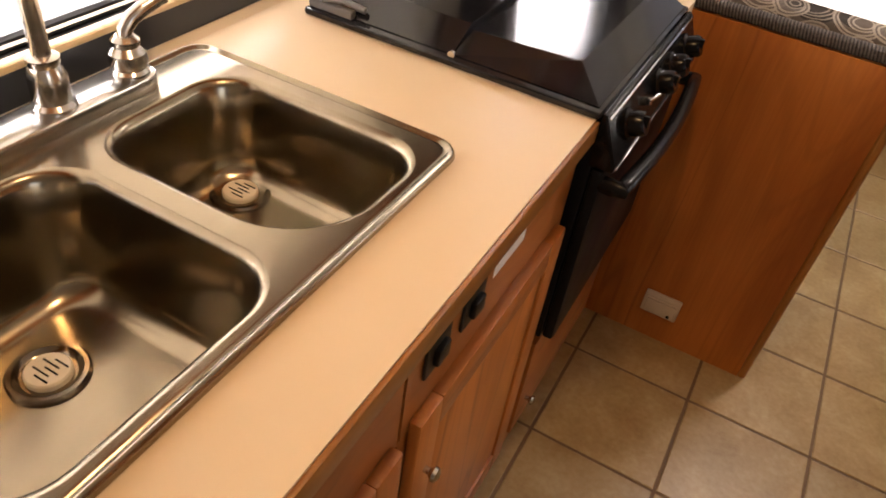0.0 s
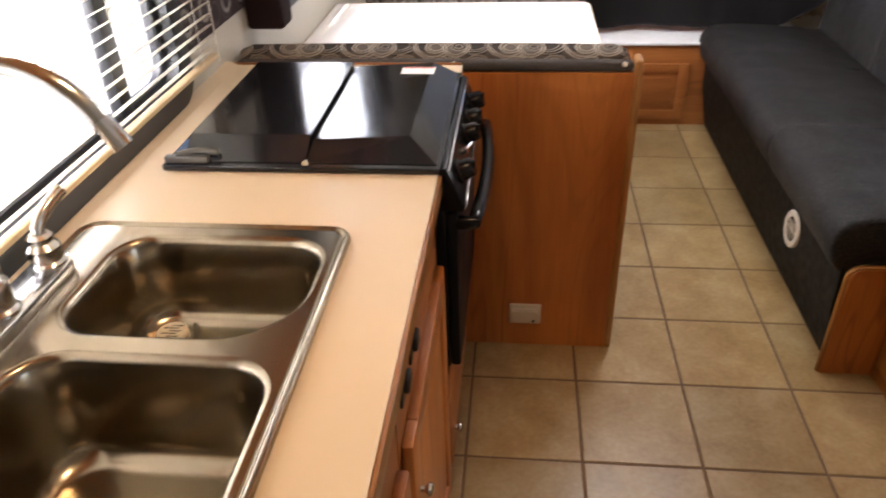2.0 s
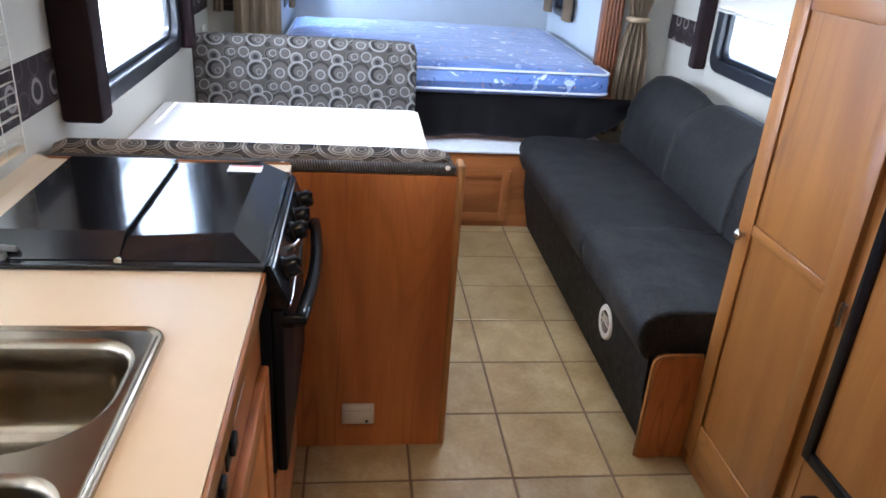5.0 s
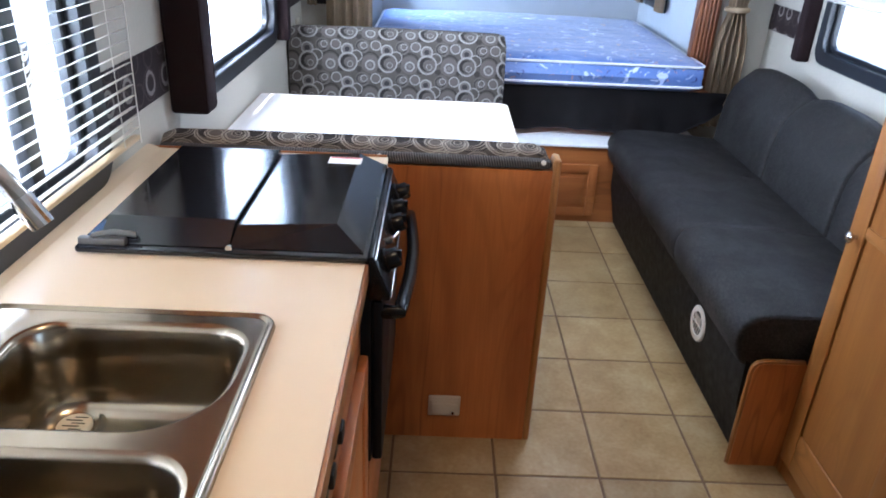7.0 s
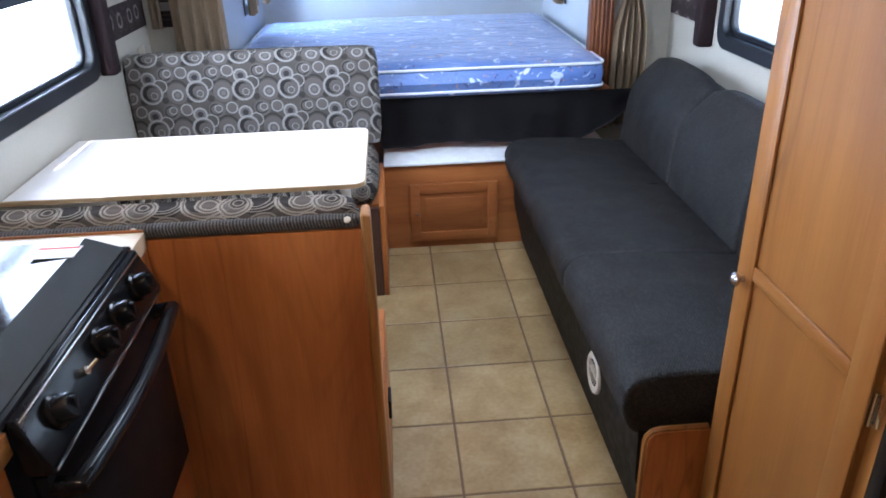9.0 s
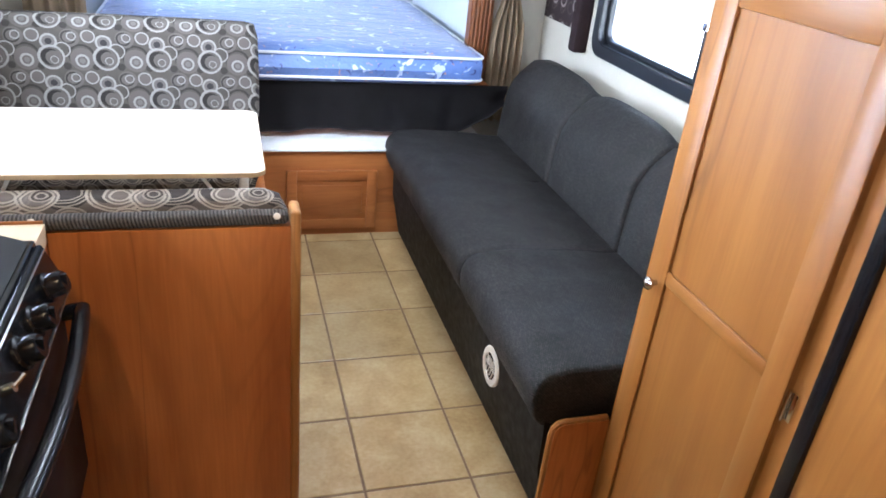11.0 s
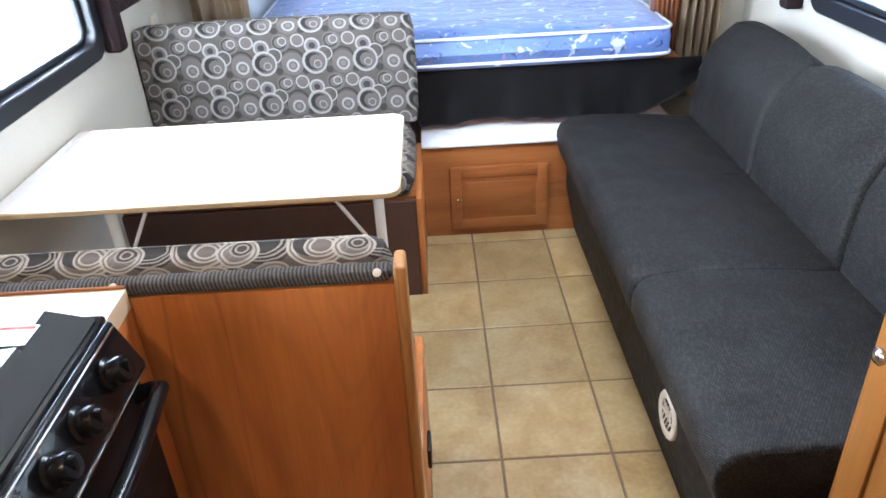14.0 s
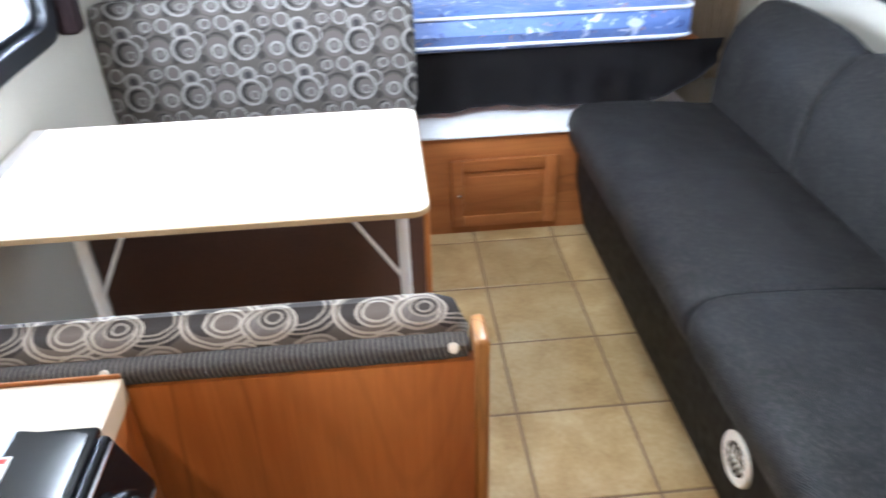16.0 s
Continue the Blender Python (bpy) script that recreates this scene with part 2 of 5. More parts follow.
border_mat = ring_fabric("ring_print_wall_border", "Y", (0, 0, 1), 0.12, (0.032, 0.021, 0.022), [(0.7, 0.21, 0.05, border_dots, border_dots), (1.0, 0.05, 0.06, border_rings, border_dots)], 0.6)

wood_front = wood("cherry_laminate_upright_grain", (0.54, 0.190, 0.045), (0.32, 0.092, 0.018), "z")
wood_flat = wood("cherry_laminate_level_grain", (0.41, 0.138, 0.033), (0.26, 0.072, 0.015), "y")
wood_cross = wood("cherry_laminate_cross_grain", (0.40, 0.150, 0.040), (0.26, 0.080, 0.019), "x")
wood_jamb = wood("dark_cherry_jamb", (0.20, 0.068, 0.020), (0.12, 0.036, 0.010), "z")
wood_light = wood("light_maple_laminate", (0.300, 0.124, 0.026), (0.210, 0.077, 0.014), "z", 0.35)
wood_light_y = wood("light_maple_laminate_level", (0.300, 0.124, 0.026), (0.210, 0.077, 0.014), "y", 0.35)
wood_edge = wood("pale_maple_edging", (0.44, 0.215, 0.066), (0.33, 0.145, 0.038), "z", 0.33)
counter_mat = plain("beige_laminate", (0.62, 0.485, 0.325), 0.34, var=0.02, scale=12, grain=700, bump_strength=0.03, gloss_var=0.04)
table_mat = plain("white_laminate", (0.80, 0.76, 0.74), 0.32, var=0.03, scale=40, grain=300, bump_strength=0.03)
wall_mat = plain("cream_vinyl_wallboard", (0.475, 0.445, 0.375), 0.6, var=0.06, scale=5, grain=90, bump_strength=0.15)
ceiling_mat = plain("white_ceiling_board", (0.62, 0.60, 0.55), 0.6, var=0.04, scale=5, grain=90)
canvas_mat = plain("pale_grey_bunk_board", (0.50, 0.53, 0.56), 0.7, var=0.05, scale=4, grain=110)
black_enamel = plain("black_enamel", (0.012, 0.012, 0.014), 0.12, var=0.2, scale=6, grain=60, bump_strength=0.01)
cover_enamel = plain("black_cover_enamel", (0.009, 0.009, 0.011), 0.11, var=0.2, scale=5, grain=60, bump_strength=0.006, spec=0.65)
black_plastic = plain("black_plastic", (0.006, 0.006, 0.007), 0.22, var=0.2, scale=30, grain=300, bump_strength=0.03, spec=0.20)
oven_black = plain("matte_black_oven_enamel", (0.006, 0.006, 0.007), 0.45, var=0.2, scale=6, grain=60, bump_strength=0.02, spec=0.10)
iron_mat = plain("dark_iron", (0.02, 0.018, 0.016), 0.45, 0.6, scale=60)
steel_mat, _t, _b = material("brushed_stainless_steel", 0.20, 1.0)
_v = coords(_t, (1, 0.05, 1))
_f = noise_tex(_t, _v, 45, 2)
link(_t, ramp(_t, _f, (0.3, (0.275, 0.228, 0.166)), (0.7, (0.300, 0.250, 0.185))), _b.inputs["Base Color"])
link(_t, ramp(_t, noise_tex(_t, coords(_t), 5), (0.3, (0.19,) * 3), (0.7, (0.235,) * 3)), _b.inputs["Roughness"])
drain_steel = plain("dull_drain_steel", (0.26, 0.235, 0.20), 0.16, 1.0, var=0.08, scale=60, grain=500, bump_strength=0.02)
nickel_mat = plain("satin_nickel", (0.55, 0.53, 0.50), 0.20, 1.0, var=0.06, scale=60, grain=500, bump_strength=0.02)
chrome_mat = plain("chrome", (0.75, 0.75, 0.76), 0.08, 1.0, var=0.03, bump_strength=0.0)
white_plastic = plain("ivory_plastic", (0.58, 0.52, 0.42), 0.4, var=0.04, scale=40)
drain_white = plain("cream_strainer_plastic", (0.75, 0.70, 0.60), 0.45, var=0.05, scale=80)
valance_mat = plain("dark_brown_valance_fabric", (0.022, 0.012, 0.013), 0.85, var=0.25, scale=40, grain=500, bump_strength=0.4, spec=0.2)
curtain_mat = plain("tan_curtain_cloth", (0.37, 0.275, 0.175), 0.85, var=0.12, scale=25, grain=500, bump_strength=0.3, spec=0.2)
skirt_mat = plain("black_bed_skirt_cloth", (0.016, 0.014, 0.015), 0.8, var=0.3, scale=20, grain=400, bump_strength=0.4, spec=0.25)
sofa_mat, _t, _b = material("charcoal_woven_upholstery", 0.66, 0, 0.30)
_v = coords(_t)
_sep = _t.nodes.new("ShaderNodeSeparateXYZ")
link(_t, _v, _sep.inputs[0])
_n1, _n2 = noise_tex(_t, coords(_t, (1, 0.45, 1)), 150, 4, 0.65), noise_tex(_t, _v, 5.0, 4)
_wy = maths(_t, "SINE", maths(_t, "ADD", maths(_t, "MULTIPLY", _sep.outputs[1], 2 * math.pi / 0.0105), maths(_t, "MULTIPLY", _n1, 5.0)))
_wx = maths(_t, "SINE", maths(_t, "ADD", maths(_t, "MULTIPLY", maths(_t, "ADD", _sep.outputs[0], _sep.outputs[2]), 2 * math.pi / 0.0075), maths(_t, "MULTIPLY", _n1, 5.0)))
_wv = maths(_t, "ADD", maths(_t, "MULTIPLY", maths(_t, "MULTIPLY", _wx, _wy), 0.16), _n1)
_c = ramp(_t, _wv, (0.36, (0.0025, 0.0022, 0.0022)), (0.52, (0.0085, 0.0075, 0.0072)), (0.68, (0.046, 0.039, 0.035)))
link(_t, mix(_t, maths(_t, "MULTIPLY", _n2, 0.6), _c, (0.0065, 0.0056, 0.0052)), _b.inputs["Base Color"])
link(_t, ramp(_t, _n2, (0.35, (0.55,) * 3), (0.65, (0.75,) * 3)), _b.inputs["Roughness"])
bump(_t, _b, _wv, 0.9, 0.0022)
sofa_side = plain("black_sofa_vinyl", (0.006, 0.0055, 0.0055), 0.62, var=0.2, scale=30, grain=300, bump_strength=0.15, spec=0.2)
rib_mat, _t, _b = material("grey_brown_ribbed_cloth", 0.85, 0, 0.2)
_sep = _t.nodes.new("ShaderNodeSeparateXYZ")
link(_t, _t.nodes.new("ShaderNodeNewGeometry").outputs["Position"], _sep.inputs[0])
_w = maths(_t, "SINE", maths(_t, "MULTIPLY", maths(_t, "ADD", _sep.outputs[0], maths(_t, "MULTIPLY", _sep.outputs[2], 0.25)), 2 * math.pi / 0.0066))
_w = maths(_t, "ADD", maths(_t, "MULTIPLY", _w, 0.4), noise_tex(_t, coords(_t), 300, 2))
link(_t, ramp(_t, _w, (0.2, (0.028, 0.024, 0.022)), (0.8, (0.105, 0.092, 0.08))), _b.inputs["Base Color"])
bump(_t, _b, _w, 0.6, 0.002)
frame_black = plain("black_window_frame", (0.011, 0.012, 0.015), 0.32, var=0.06, scale=20, bump_strength=0.01, gloss_var=0.03)
blind_mat = plain("cream_blind_slat", (0.80, 0.77, 0.70), 0.4, var=0.04, scale=20)
_t = blind_mat.node_tree
_tr = node(_t, "ShaderNodeBsdfTranslucent", Color=(0.85, 0.82, 0.76, 1))
_mx = node(_t, "ShaderNodeMixShader", Fac=0.65)
link(_t, _t.nodes["Principled BSDF"].outputs[0], _mx.inputs[1])
link(_t, _tr.outputs[0], _mx.inputs[2])
link(_t, _mx.outputs[0], _t.nodes["Material Output"].inputs[0])
edge_mat = plain("tan_table_edging", (0.46, 0.32, 0.17), 0.4, var=0.08, scale=30)
rail_mat = plain("tan_blind_rail", (0.62, 0.46, 0.26), 0.4, var=0.06, scale=30)
white_metal = plain("white_painted_metal", (0.78, 0.77, 0.74), 0.35, var=0.04, scale=30)
ledge_mat = plain("white_ledge_carpet", (0.62, 0.62, 0.62), 0.8, var=0.12, scale=30, grain=300, bump_strength=0.5)
piping_mat = plain("white_piping_cord", (0.72, 0.74, 0.78), 0.7, var=0.05, scale=80)
# Near-black for the sofa seams: the shade of their creases as colour.
seam_shade_mat = plain("dark_seam_shade", (0.004, 0.004, 0.004), 0.8, scale=60, spec=0.2)
paper_mat = plain("white_paper_label", (0.78, 0.77, 0.75), 0.6, var=0.03, scale=80)
red_ink = plain("red_ink", (0.5, 0.03, 0.02), 0.6)
asphalt_mat = plain("pale_gravel_lot", (0.35, 0.34, 0.32), 0.9, var=0.15, scale=3, grain=40)
grout_mat = plain("brown_grout", (0.165, 0.098, 0.050), 0.7, var=0.15, scale=30)
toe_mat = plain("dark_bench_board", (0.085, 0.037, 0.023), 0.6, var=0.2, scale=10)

glass_mat, _t, _b = material("window_glass", 0.02)
_b.inputs["Transmission Weight"].default_value, _b.inputs["IOR"].default_value = 1.0, 1.45
_b.inputs["Base Color"].default_value = (0.96, 0.98, 1.0, 1)

# vinyl floor tile: tan, mottled, each a little different
tile_mat, _t, _b = material("tan_floor_tile", 0.34)
_v = coords(_t)
_big, _fine = noise_tex(_t, _v, 6.5, 5, 0.6, 0.4), noise_tex(_t, _v, 70, 4)
_tone = maths(_t, "ADD", maths(_t, "MULTIPLY", _big, 0.7), maths(_t, "MULTIPLY", _fine, 0.3))
_c = ramp(_t, _tone, (0.32, (0.260, 0.158, 0.058)), (0.5, (0.357, 0.243, 0.107)), (0.66, (0.438, 0.331, 0.176)))
_info = _t.nodes.new("ShaderNodeObjectInfo")
_k = maths(_t, "ADD", maths(_t, "MULTIPLY", _info.outputs["Random"], 0.22), 0.89)
_hsv = _t.nodes.new("ShaderNodeHueSaturation")
link(_t, _c, _hsv.inputs["Color"])
link(_t, _k, _hsv.inputs["Value"])
link(_t, _hsv.outputs[0], _b.inputs["Base Color"])
link(_t, ramp(_t, _big, (0.3, (0.28,) * 3), (0.7, (0.42,) * 3)), _b.inputs["Roughness"])
bump(_t, _b, _fine, 0.12, 0.001)

# quilted blue mattress ticking with loose white and rust flower blots
mattress_mat, _t, _b = material("blue_floral_ticking", 0.42, 0, 0.5)
_v = coords(_t)
_n = noise_tex(_t, _v, 5, 3)
_c = mix(_t, _n, (0.07, 0.13, 0.36), (0.13, 0.22, 0.52))
for _s, _lim, _col in ((8.0, 0.69, (0.66, 0.72, 0.84)), (17.0, 0.64, (0.50, 0.58, 0.80)), (23.0, 0.67, (0.40, 0.22, 0.18)), (26.0, 0.66, (0.025, 0.04, 0.18))):
    _m = ramp(_t, noise_tex(_t, _v, _s, 3, 0.5, 0.8), (_lim - 0.02, (0, 0, 0)), (_lim + 0.02, (1, 1, 1)))
    _c = mix(_t, _m, _c, _col)
link(_t, _c, _b.inputs["Base Color"])
bump(_t, _b, noise_tex(_t, coords(_t, (1, 2.2, 1)), 9, 3), 0.6, 0.02)
_b.inputs["Sheen Weight"].default_value = 0.3


# ---- mesh helpers ----
def add_box(bm, x0, x1, y0, y1, z0, z1, bevel=0.0, seg=2):
    c = Vector(((x0 + x1) / 2, (y0 + y1) / 2, (z0 + z1) / 2))
    r = bmesh.ops.create_cube(bm, size=1.0, matrix=Matrix.Translation(c) @ Matrix.Diagonal((x1 - x0, y1 - y0, z1 - z0, 1)))
    if bevel > 0:
        edges = list({e for v in r["verts"] for e in v.link_edges})
        bmesh.ops.bevel(bm, geom=edges, offset=bevel, segments=seg, profile=0.5, affect="EDGES", clamp_overlap=True)
    return bm


def box(*a, **k):
    return add_box(bmesh.new(), *a, **k)


def boxes(*rows, bevel=0.0, seg=2):
    bm = bmesh.new()
    for r in rows:
        add_box(bm, *r, bevel=bevel, seg=seg)
    return bm


def add_cyl(bm, p, q, r0, r1=None, n=20):
    """A rod or cone from p to q."""
    p, q = Vector(p), Vector(q)
    m = Matrix.Translation((p + q) / 2) @ (q - p).to_track_quat("Z", "Y").to_matrix().to_4x4()
    bmesh.ops.create_cone(bm, cap_ends=True, segments=n, radius1=r0, radius2=r0 if r1 is None else r1, depth=(q - p).length, matrix=m)
    return bm


def cyl(*a, **k):
    return add_cyl(bmesh.new(), *a, **k)


def lathe(at, profile, n=28, axis=(0, 0, 1)):
    """A turned body from (radius, height) pairs along an axis."""
    bm = bmesh.new()
    turn = Vector(axis).to_track_quat("Z", "Y").to_matrix()
    loops = []
    for r, h in profile:
        loops.append([bm.verts.new(Vector(at) + turn @ Vector((r * math.cos(a), r * math.sin(a), h))) for a in (2 * math.pi * k / n for k in range(n))])
    for lo, hi in zip(loops, loops[1:]):
        for k in range(n):
            bm.faces.new((lo[k], lo[(k + 1) % n], hi[(k + 1) % n], hi[k]))
    bm.faces.new(loops[0][::-1])
    bm.faces.new(loops[-1])
    return bm


def tube(points, radius, n=12, closed=False, taper=None):
    """A round bar along points (Vectors), with an even or tapering radius."""
    bm = bmesh.new()
    pts = [Vector(p) for p in points]
    loops, side = [], None
    for k, p in enumerate(pts):
        a, b = pts[k - 1] if (k or closed) else p, pts[(k + 1) % len(pts)] if (k < len(pts) - 1 or closed) else p
        d = (b - a).normalized()
        side = d.orthogonal() if side is None else side - d * side.dot(d)
        side.normalize()
        up = d.cross(side)
        r = radius if taper is None else radius + (taper - radius) * k / (len(pts) - 1)
        loops.append([bm.verts.new(p + (side * math.cos(t) + up * math.sin(t)) * r) for t in (2 * math.pi * j / n for j in range(n))])
    pairs = list(zip(loops, loops[1:])) + ([(loops[-1], loops[0])] if closed else [])
    for lo, hi in pairs:
        for j in range(n):
            bm.faces.new((lo[j], lo[(j + 1) % n], hi[(j + 1) % n], hi[j]))
    if not closed:
        bm.faces.new(loops[0][::-1])
        bm.faces.new(loops[-1])
    return bm


def prism(outline, lo, hi, axis="y"):
    """A straight body with a 2D outline, from lo to hi along an axis."""
    put = {"x": lambda u, v, w: (w, u, v), "y": lambda u, v, w: (u, w, v), "z": lambda u, v, w: (u, v, w)}[axis]
    bm = bmesh.new()
    a = [bm.verts.new(put(u, v, lo)) for u, v in outline]
    b = [bm.verts.new(put(u, v, hi)) for u, v in outline]
    bm.faces.new(a[::-1])
    bm.faces.new(b)
    n = len(a)
    for k in range(n):
        bm.faces.new((a[k], a[(k + 1) % n], b[(k + 1) % n], b[k]))
    bmesh.ops.recalc_face_normals(bm, faces=bm.faces)
    return bm


def rounded(u0, u1, v0, v1, r, n=6):
    out = []
    for cu, cv, a0 in ((u1 - r, v1 - r, 0), (u0 + r, v1 - r, 90), (u0 + r, v0 + r, 180), (u1 - r, v0 + r, 270)):
        out += [(cu + r * math.cos(radians(a0 + 90 * k / n)), cv + r * math.sin(radians(a0 + 90 * k / n))) for k in range(n + 1)]
    return out


def grid_solid(f, us, vs, closed_u=False):
    """A sheet of quads through f(u, v)."""
    bm = bmesh.new()
    rows = [[bm.verts.new(f(u, v)) for v in vs] for u in us]
    for a, b in zip(rows, rows[1:]):
        for k in range(len(vs) - 1):
            bm.faces.new((a[k], b[k], b[k + 1], a[k + 1]))
    return bm


def joined(*bms):
    out = bmesh.new()
    for b in bms:
        tmp = bpy.data.meshes.new("tmp")
        b.to_mesh(tmp)
        out.from_mesh(tmp)
        bpy.data.meshes.remove(tmp)
        b.free()
    return out


def soften(bm, width, seg=2, angle=30):
    edges = [e for e in bm.edges if len(e.link_faces) == 2 and e.calc_face_angle() > radians(angle)]
    bmesh.ops.bevel(bm, geom=edges, offset=width, segments=seg, profile=0.5, affect="EDGES", clamp_overlap=True)
    return bm


PLACE = {}


def part(name, bm, mat, parent, label="", crisp=38):
    """ONE mesh under a thing or part, from a bmesh in world places."""
    base = PLACE[parent.name]
    bmesh.ops.translate(bm, verts=bm.verts, vec=-base)
    return finish(name, bm, mat, parent, label, base, crisp)


def finish(name, bm, mat, parent, label, base, crisp=38):
    me = bpy.data.meshes.new(name)
    for f in bm.faces:
        f.smooth = True
    bm.to_mesh(me)
    bm.free()
    me.materials.append(mat)
    try:
        me.set_sharp_from_angle(angle=radians(crisp))
    except AttributeError:
        pass
    ob = new(name, me)
    if parent:
        ob.parent = parent
    else:
        ob.location = base
    PLACE[ob.name] = base
    return tagged(ob, label)


def thing(name, at, label, category, group="", kind=""):
    ob = new(name)
    ob.location = at
    ob.empty_display_size = 0.05
    PLACE[ob.name] = Vector(at)
    return tagged(ob, label, category, group, kind)


def solid(name, bm, mat, label, category, group="", kind=""):
    """A thing of one mesh, its origin at the middle of its base."""
    lo = Vector(tuple(min(v.co[k] for v in bm.verts) for k in range(3)))
    hi = Vector(tuple(max(v.co[k] for v in bm.verts) for k in range(3)))
    base = Vector(((lo.x + hi.x) / 2, (lo.y + hi.y) / 2, lo.z))
    bmesh.ops.translate(bm, verts=bm.verts, vec=-base)
    return tagged(finish(name, bm, mat, None, label, base), label, category, group, kind)


# ---- plan: x to the galley (-) and sofa (+), y towards the bunk, floor at 0 ----
T = 0.305
LEFT, RIGHT, NOSE, TAIL, CEIL = -1.245, 1.22, 2.35, -2.70, 1.98
COUNTER = 0.90
BUNK_L, BUNK_R, BUNK_END = -0.93, 0.88, 3.74


def wall_with_hole(name, label, x0, x1, y0, y1, z0, z1, hole, axis):
    """A wall slab along an axis ("y" or "x") with openings (a0, a1, z0, z1)."""
    bm = bmesh.new()
    lo, hi = (y0, y1) if axis == "y" else (x0, x1)

    def slab(a0, a1, b0, b1):
        if a1 - a0 > 1e-4 and b1 - b0 > 1e-4:
            add_box(bm, *((x0, x1, a0, a1) if axis == "y" else (a0, a1, y0, y1)), b0, b1)

    at = lo
    for a0, a1, h0, h1 in sorted(hole):
        slab(at, a0, z0, z1)
        slab(a0, a1, z0, h0)
        slab(a0, a1, h1, z1)
        at = a1
    slab(at, hi, z0, z1)
    return solid(name, bm, wall_mat, label, "wall", kind="structure")


KW = (-1.62, -0.10, 0.925, 1.50)
DW = (0.45, 1.66, 0.92, 1.80)
SW = (0.30, 1.76, 0.92, 1.46)
wall_with_hole("wall_west", "cream vinyl wallboard beside galley and dinette", LEFT - 0.06, LEFT, TAIL, NOSE, 0, CEIL, [KW, DW], "y")
# The rear opening is assumed and lets the rear fill lamp in.
wall_with_hole("wall_east", "cream vinyl wallboard behind the sofa", RIGHT, RIGHT + 0.06, TAIL, NOSE, 0, CEIL, [SW, (-2.3, -1.7, 0.05, 1.85)], "y")
wall_with_hole("wall_north", "cream wallboard round the bunk opening", LEFT - 0.06, RIGHT + 0.06, NOSE, NOSE + 0.05, 0, CEIL, [(BUNK_L, BUNK_R, 0.40, 1.80)], "x")
wall_with_hole("wall_south", "cream wallboard at the rear", LEFT - 0.06, RIGHT + 0.06, TAIL - 0.06, TAIL, 0, CEIL, [], "x")
# The square gap is cut for the added aisle fill lamp.
cb = boxes((LEFT - 0.06, -0.05, TAIL - 0.06, NOSE + 0.05, CEIL, CEIL + 0.05), (0.31, RIGHT + 0.06, TAIL - 0.06, NOSE + 0.05, CEIL, CEIL + 0.05),
           (-0.05, 0.31, TAIL - 0.06, 0.75, CEIL, CEIL + 0.05), (-0.05, 0.31, 1.11, NOSE + 0.05, CEIL, CEIL + 0.05))
solid("ceiling", cb, ceiling_mat, "white ceiling board with a square opening for the added vent", "ceiling", kind="structure")
bunk = [(BUNK_L - 0.05, BUNK_L, NOSE + 0.05, BUNK_END), (BUNK_R, BUNK_R + 0.05, NOSE + 0.05, BUNK_END)]
BW = (3.10, 3.55, 0.94, 1.38)
for nm, (a, b, c, d) in zip(("wall_bunk_west", "wall_bunk_east"), bunk):
    wall_with_hole(nm, "pale grey bunk side board", a, b, c, d, 0.40, 1.80, [BW], "y").data.materials[0] = canvas_mat
solid("wall_bunk_end", box(BUNK_L - 0.05, BUNK_R + 0.05, BUNK_END, BUNK_END + 0.05, 0.40, 1.80), canvas_mat, "pale grey bunk end board", "wall", kind="structure")
solid("ceiling_bunk", box(BUNK_L - 0.05, BUNK_R + 0.05, NOSE + 0.05, BUNK_END + 0.05, 1.80, 1.85), ceiling_mat, "white bunk ceiling", "ceiling", kind="structure")
ground = solid("ground", box(-400, 400, -400, 400, -0.95, -0.75), asphalt_mat, "pale gravel lot outside", "ground", kind="structure")


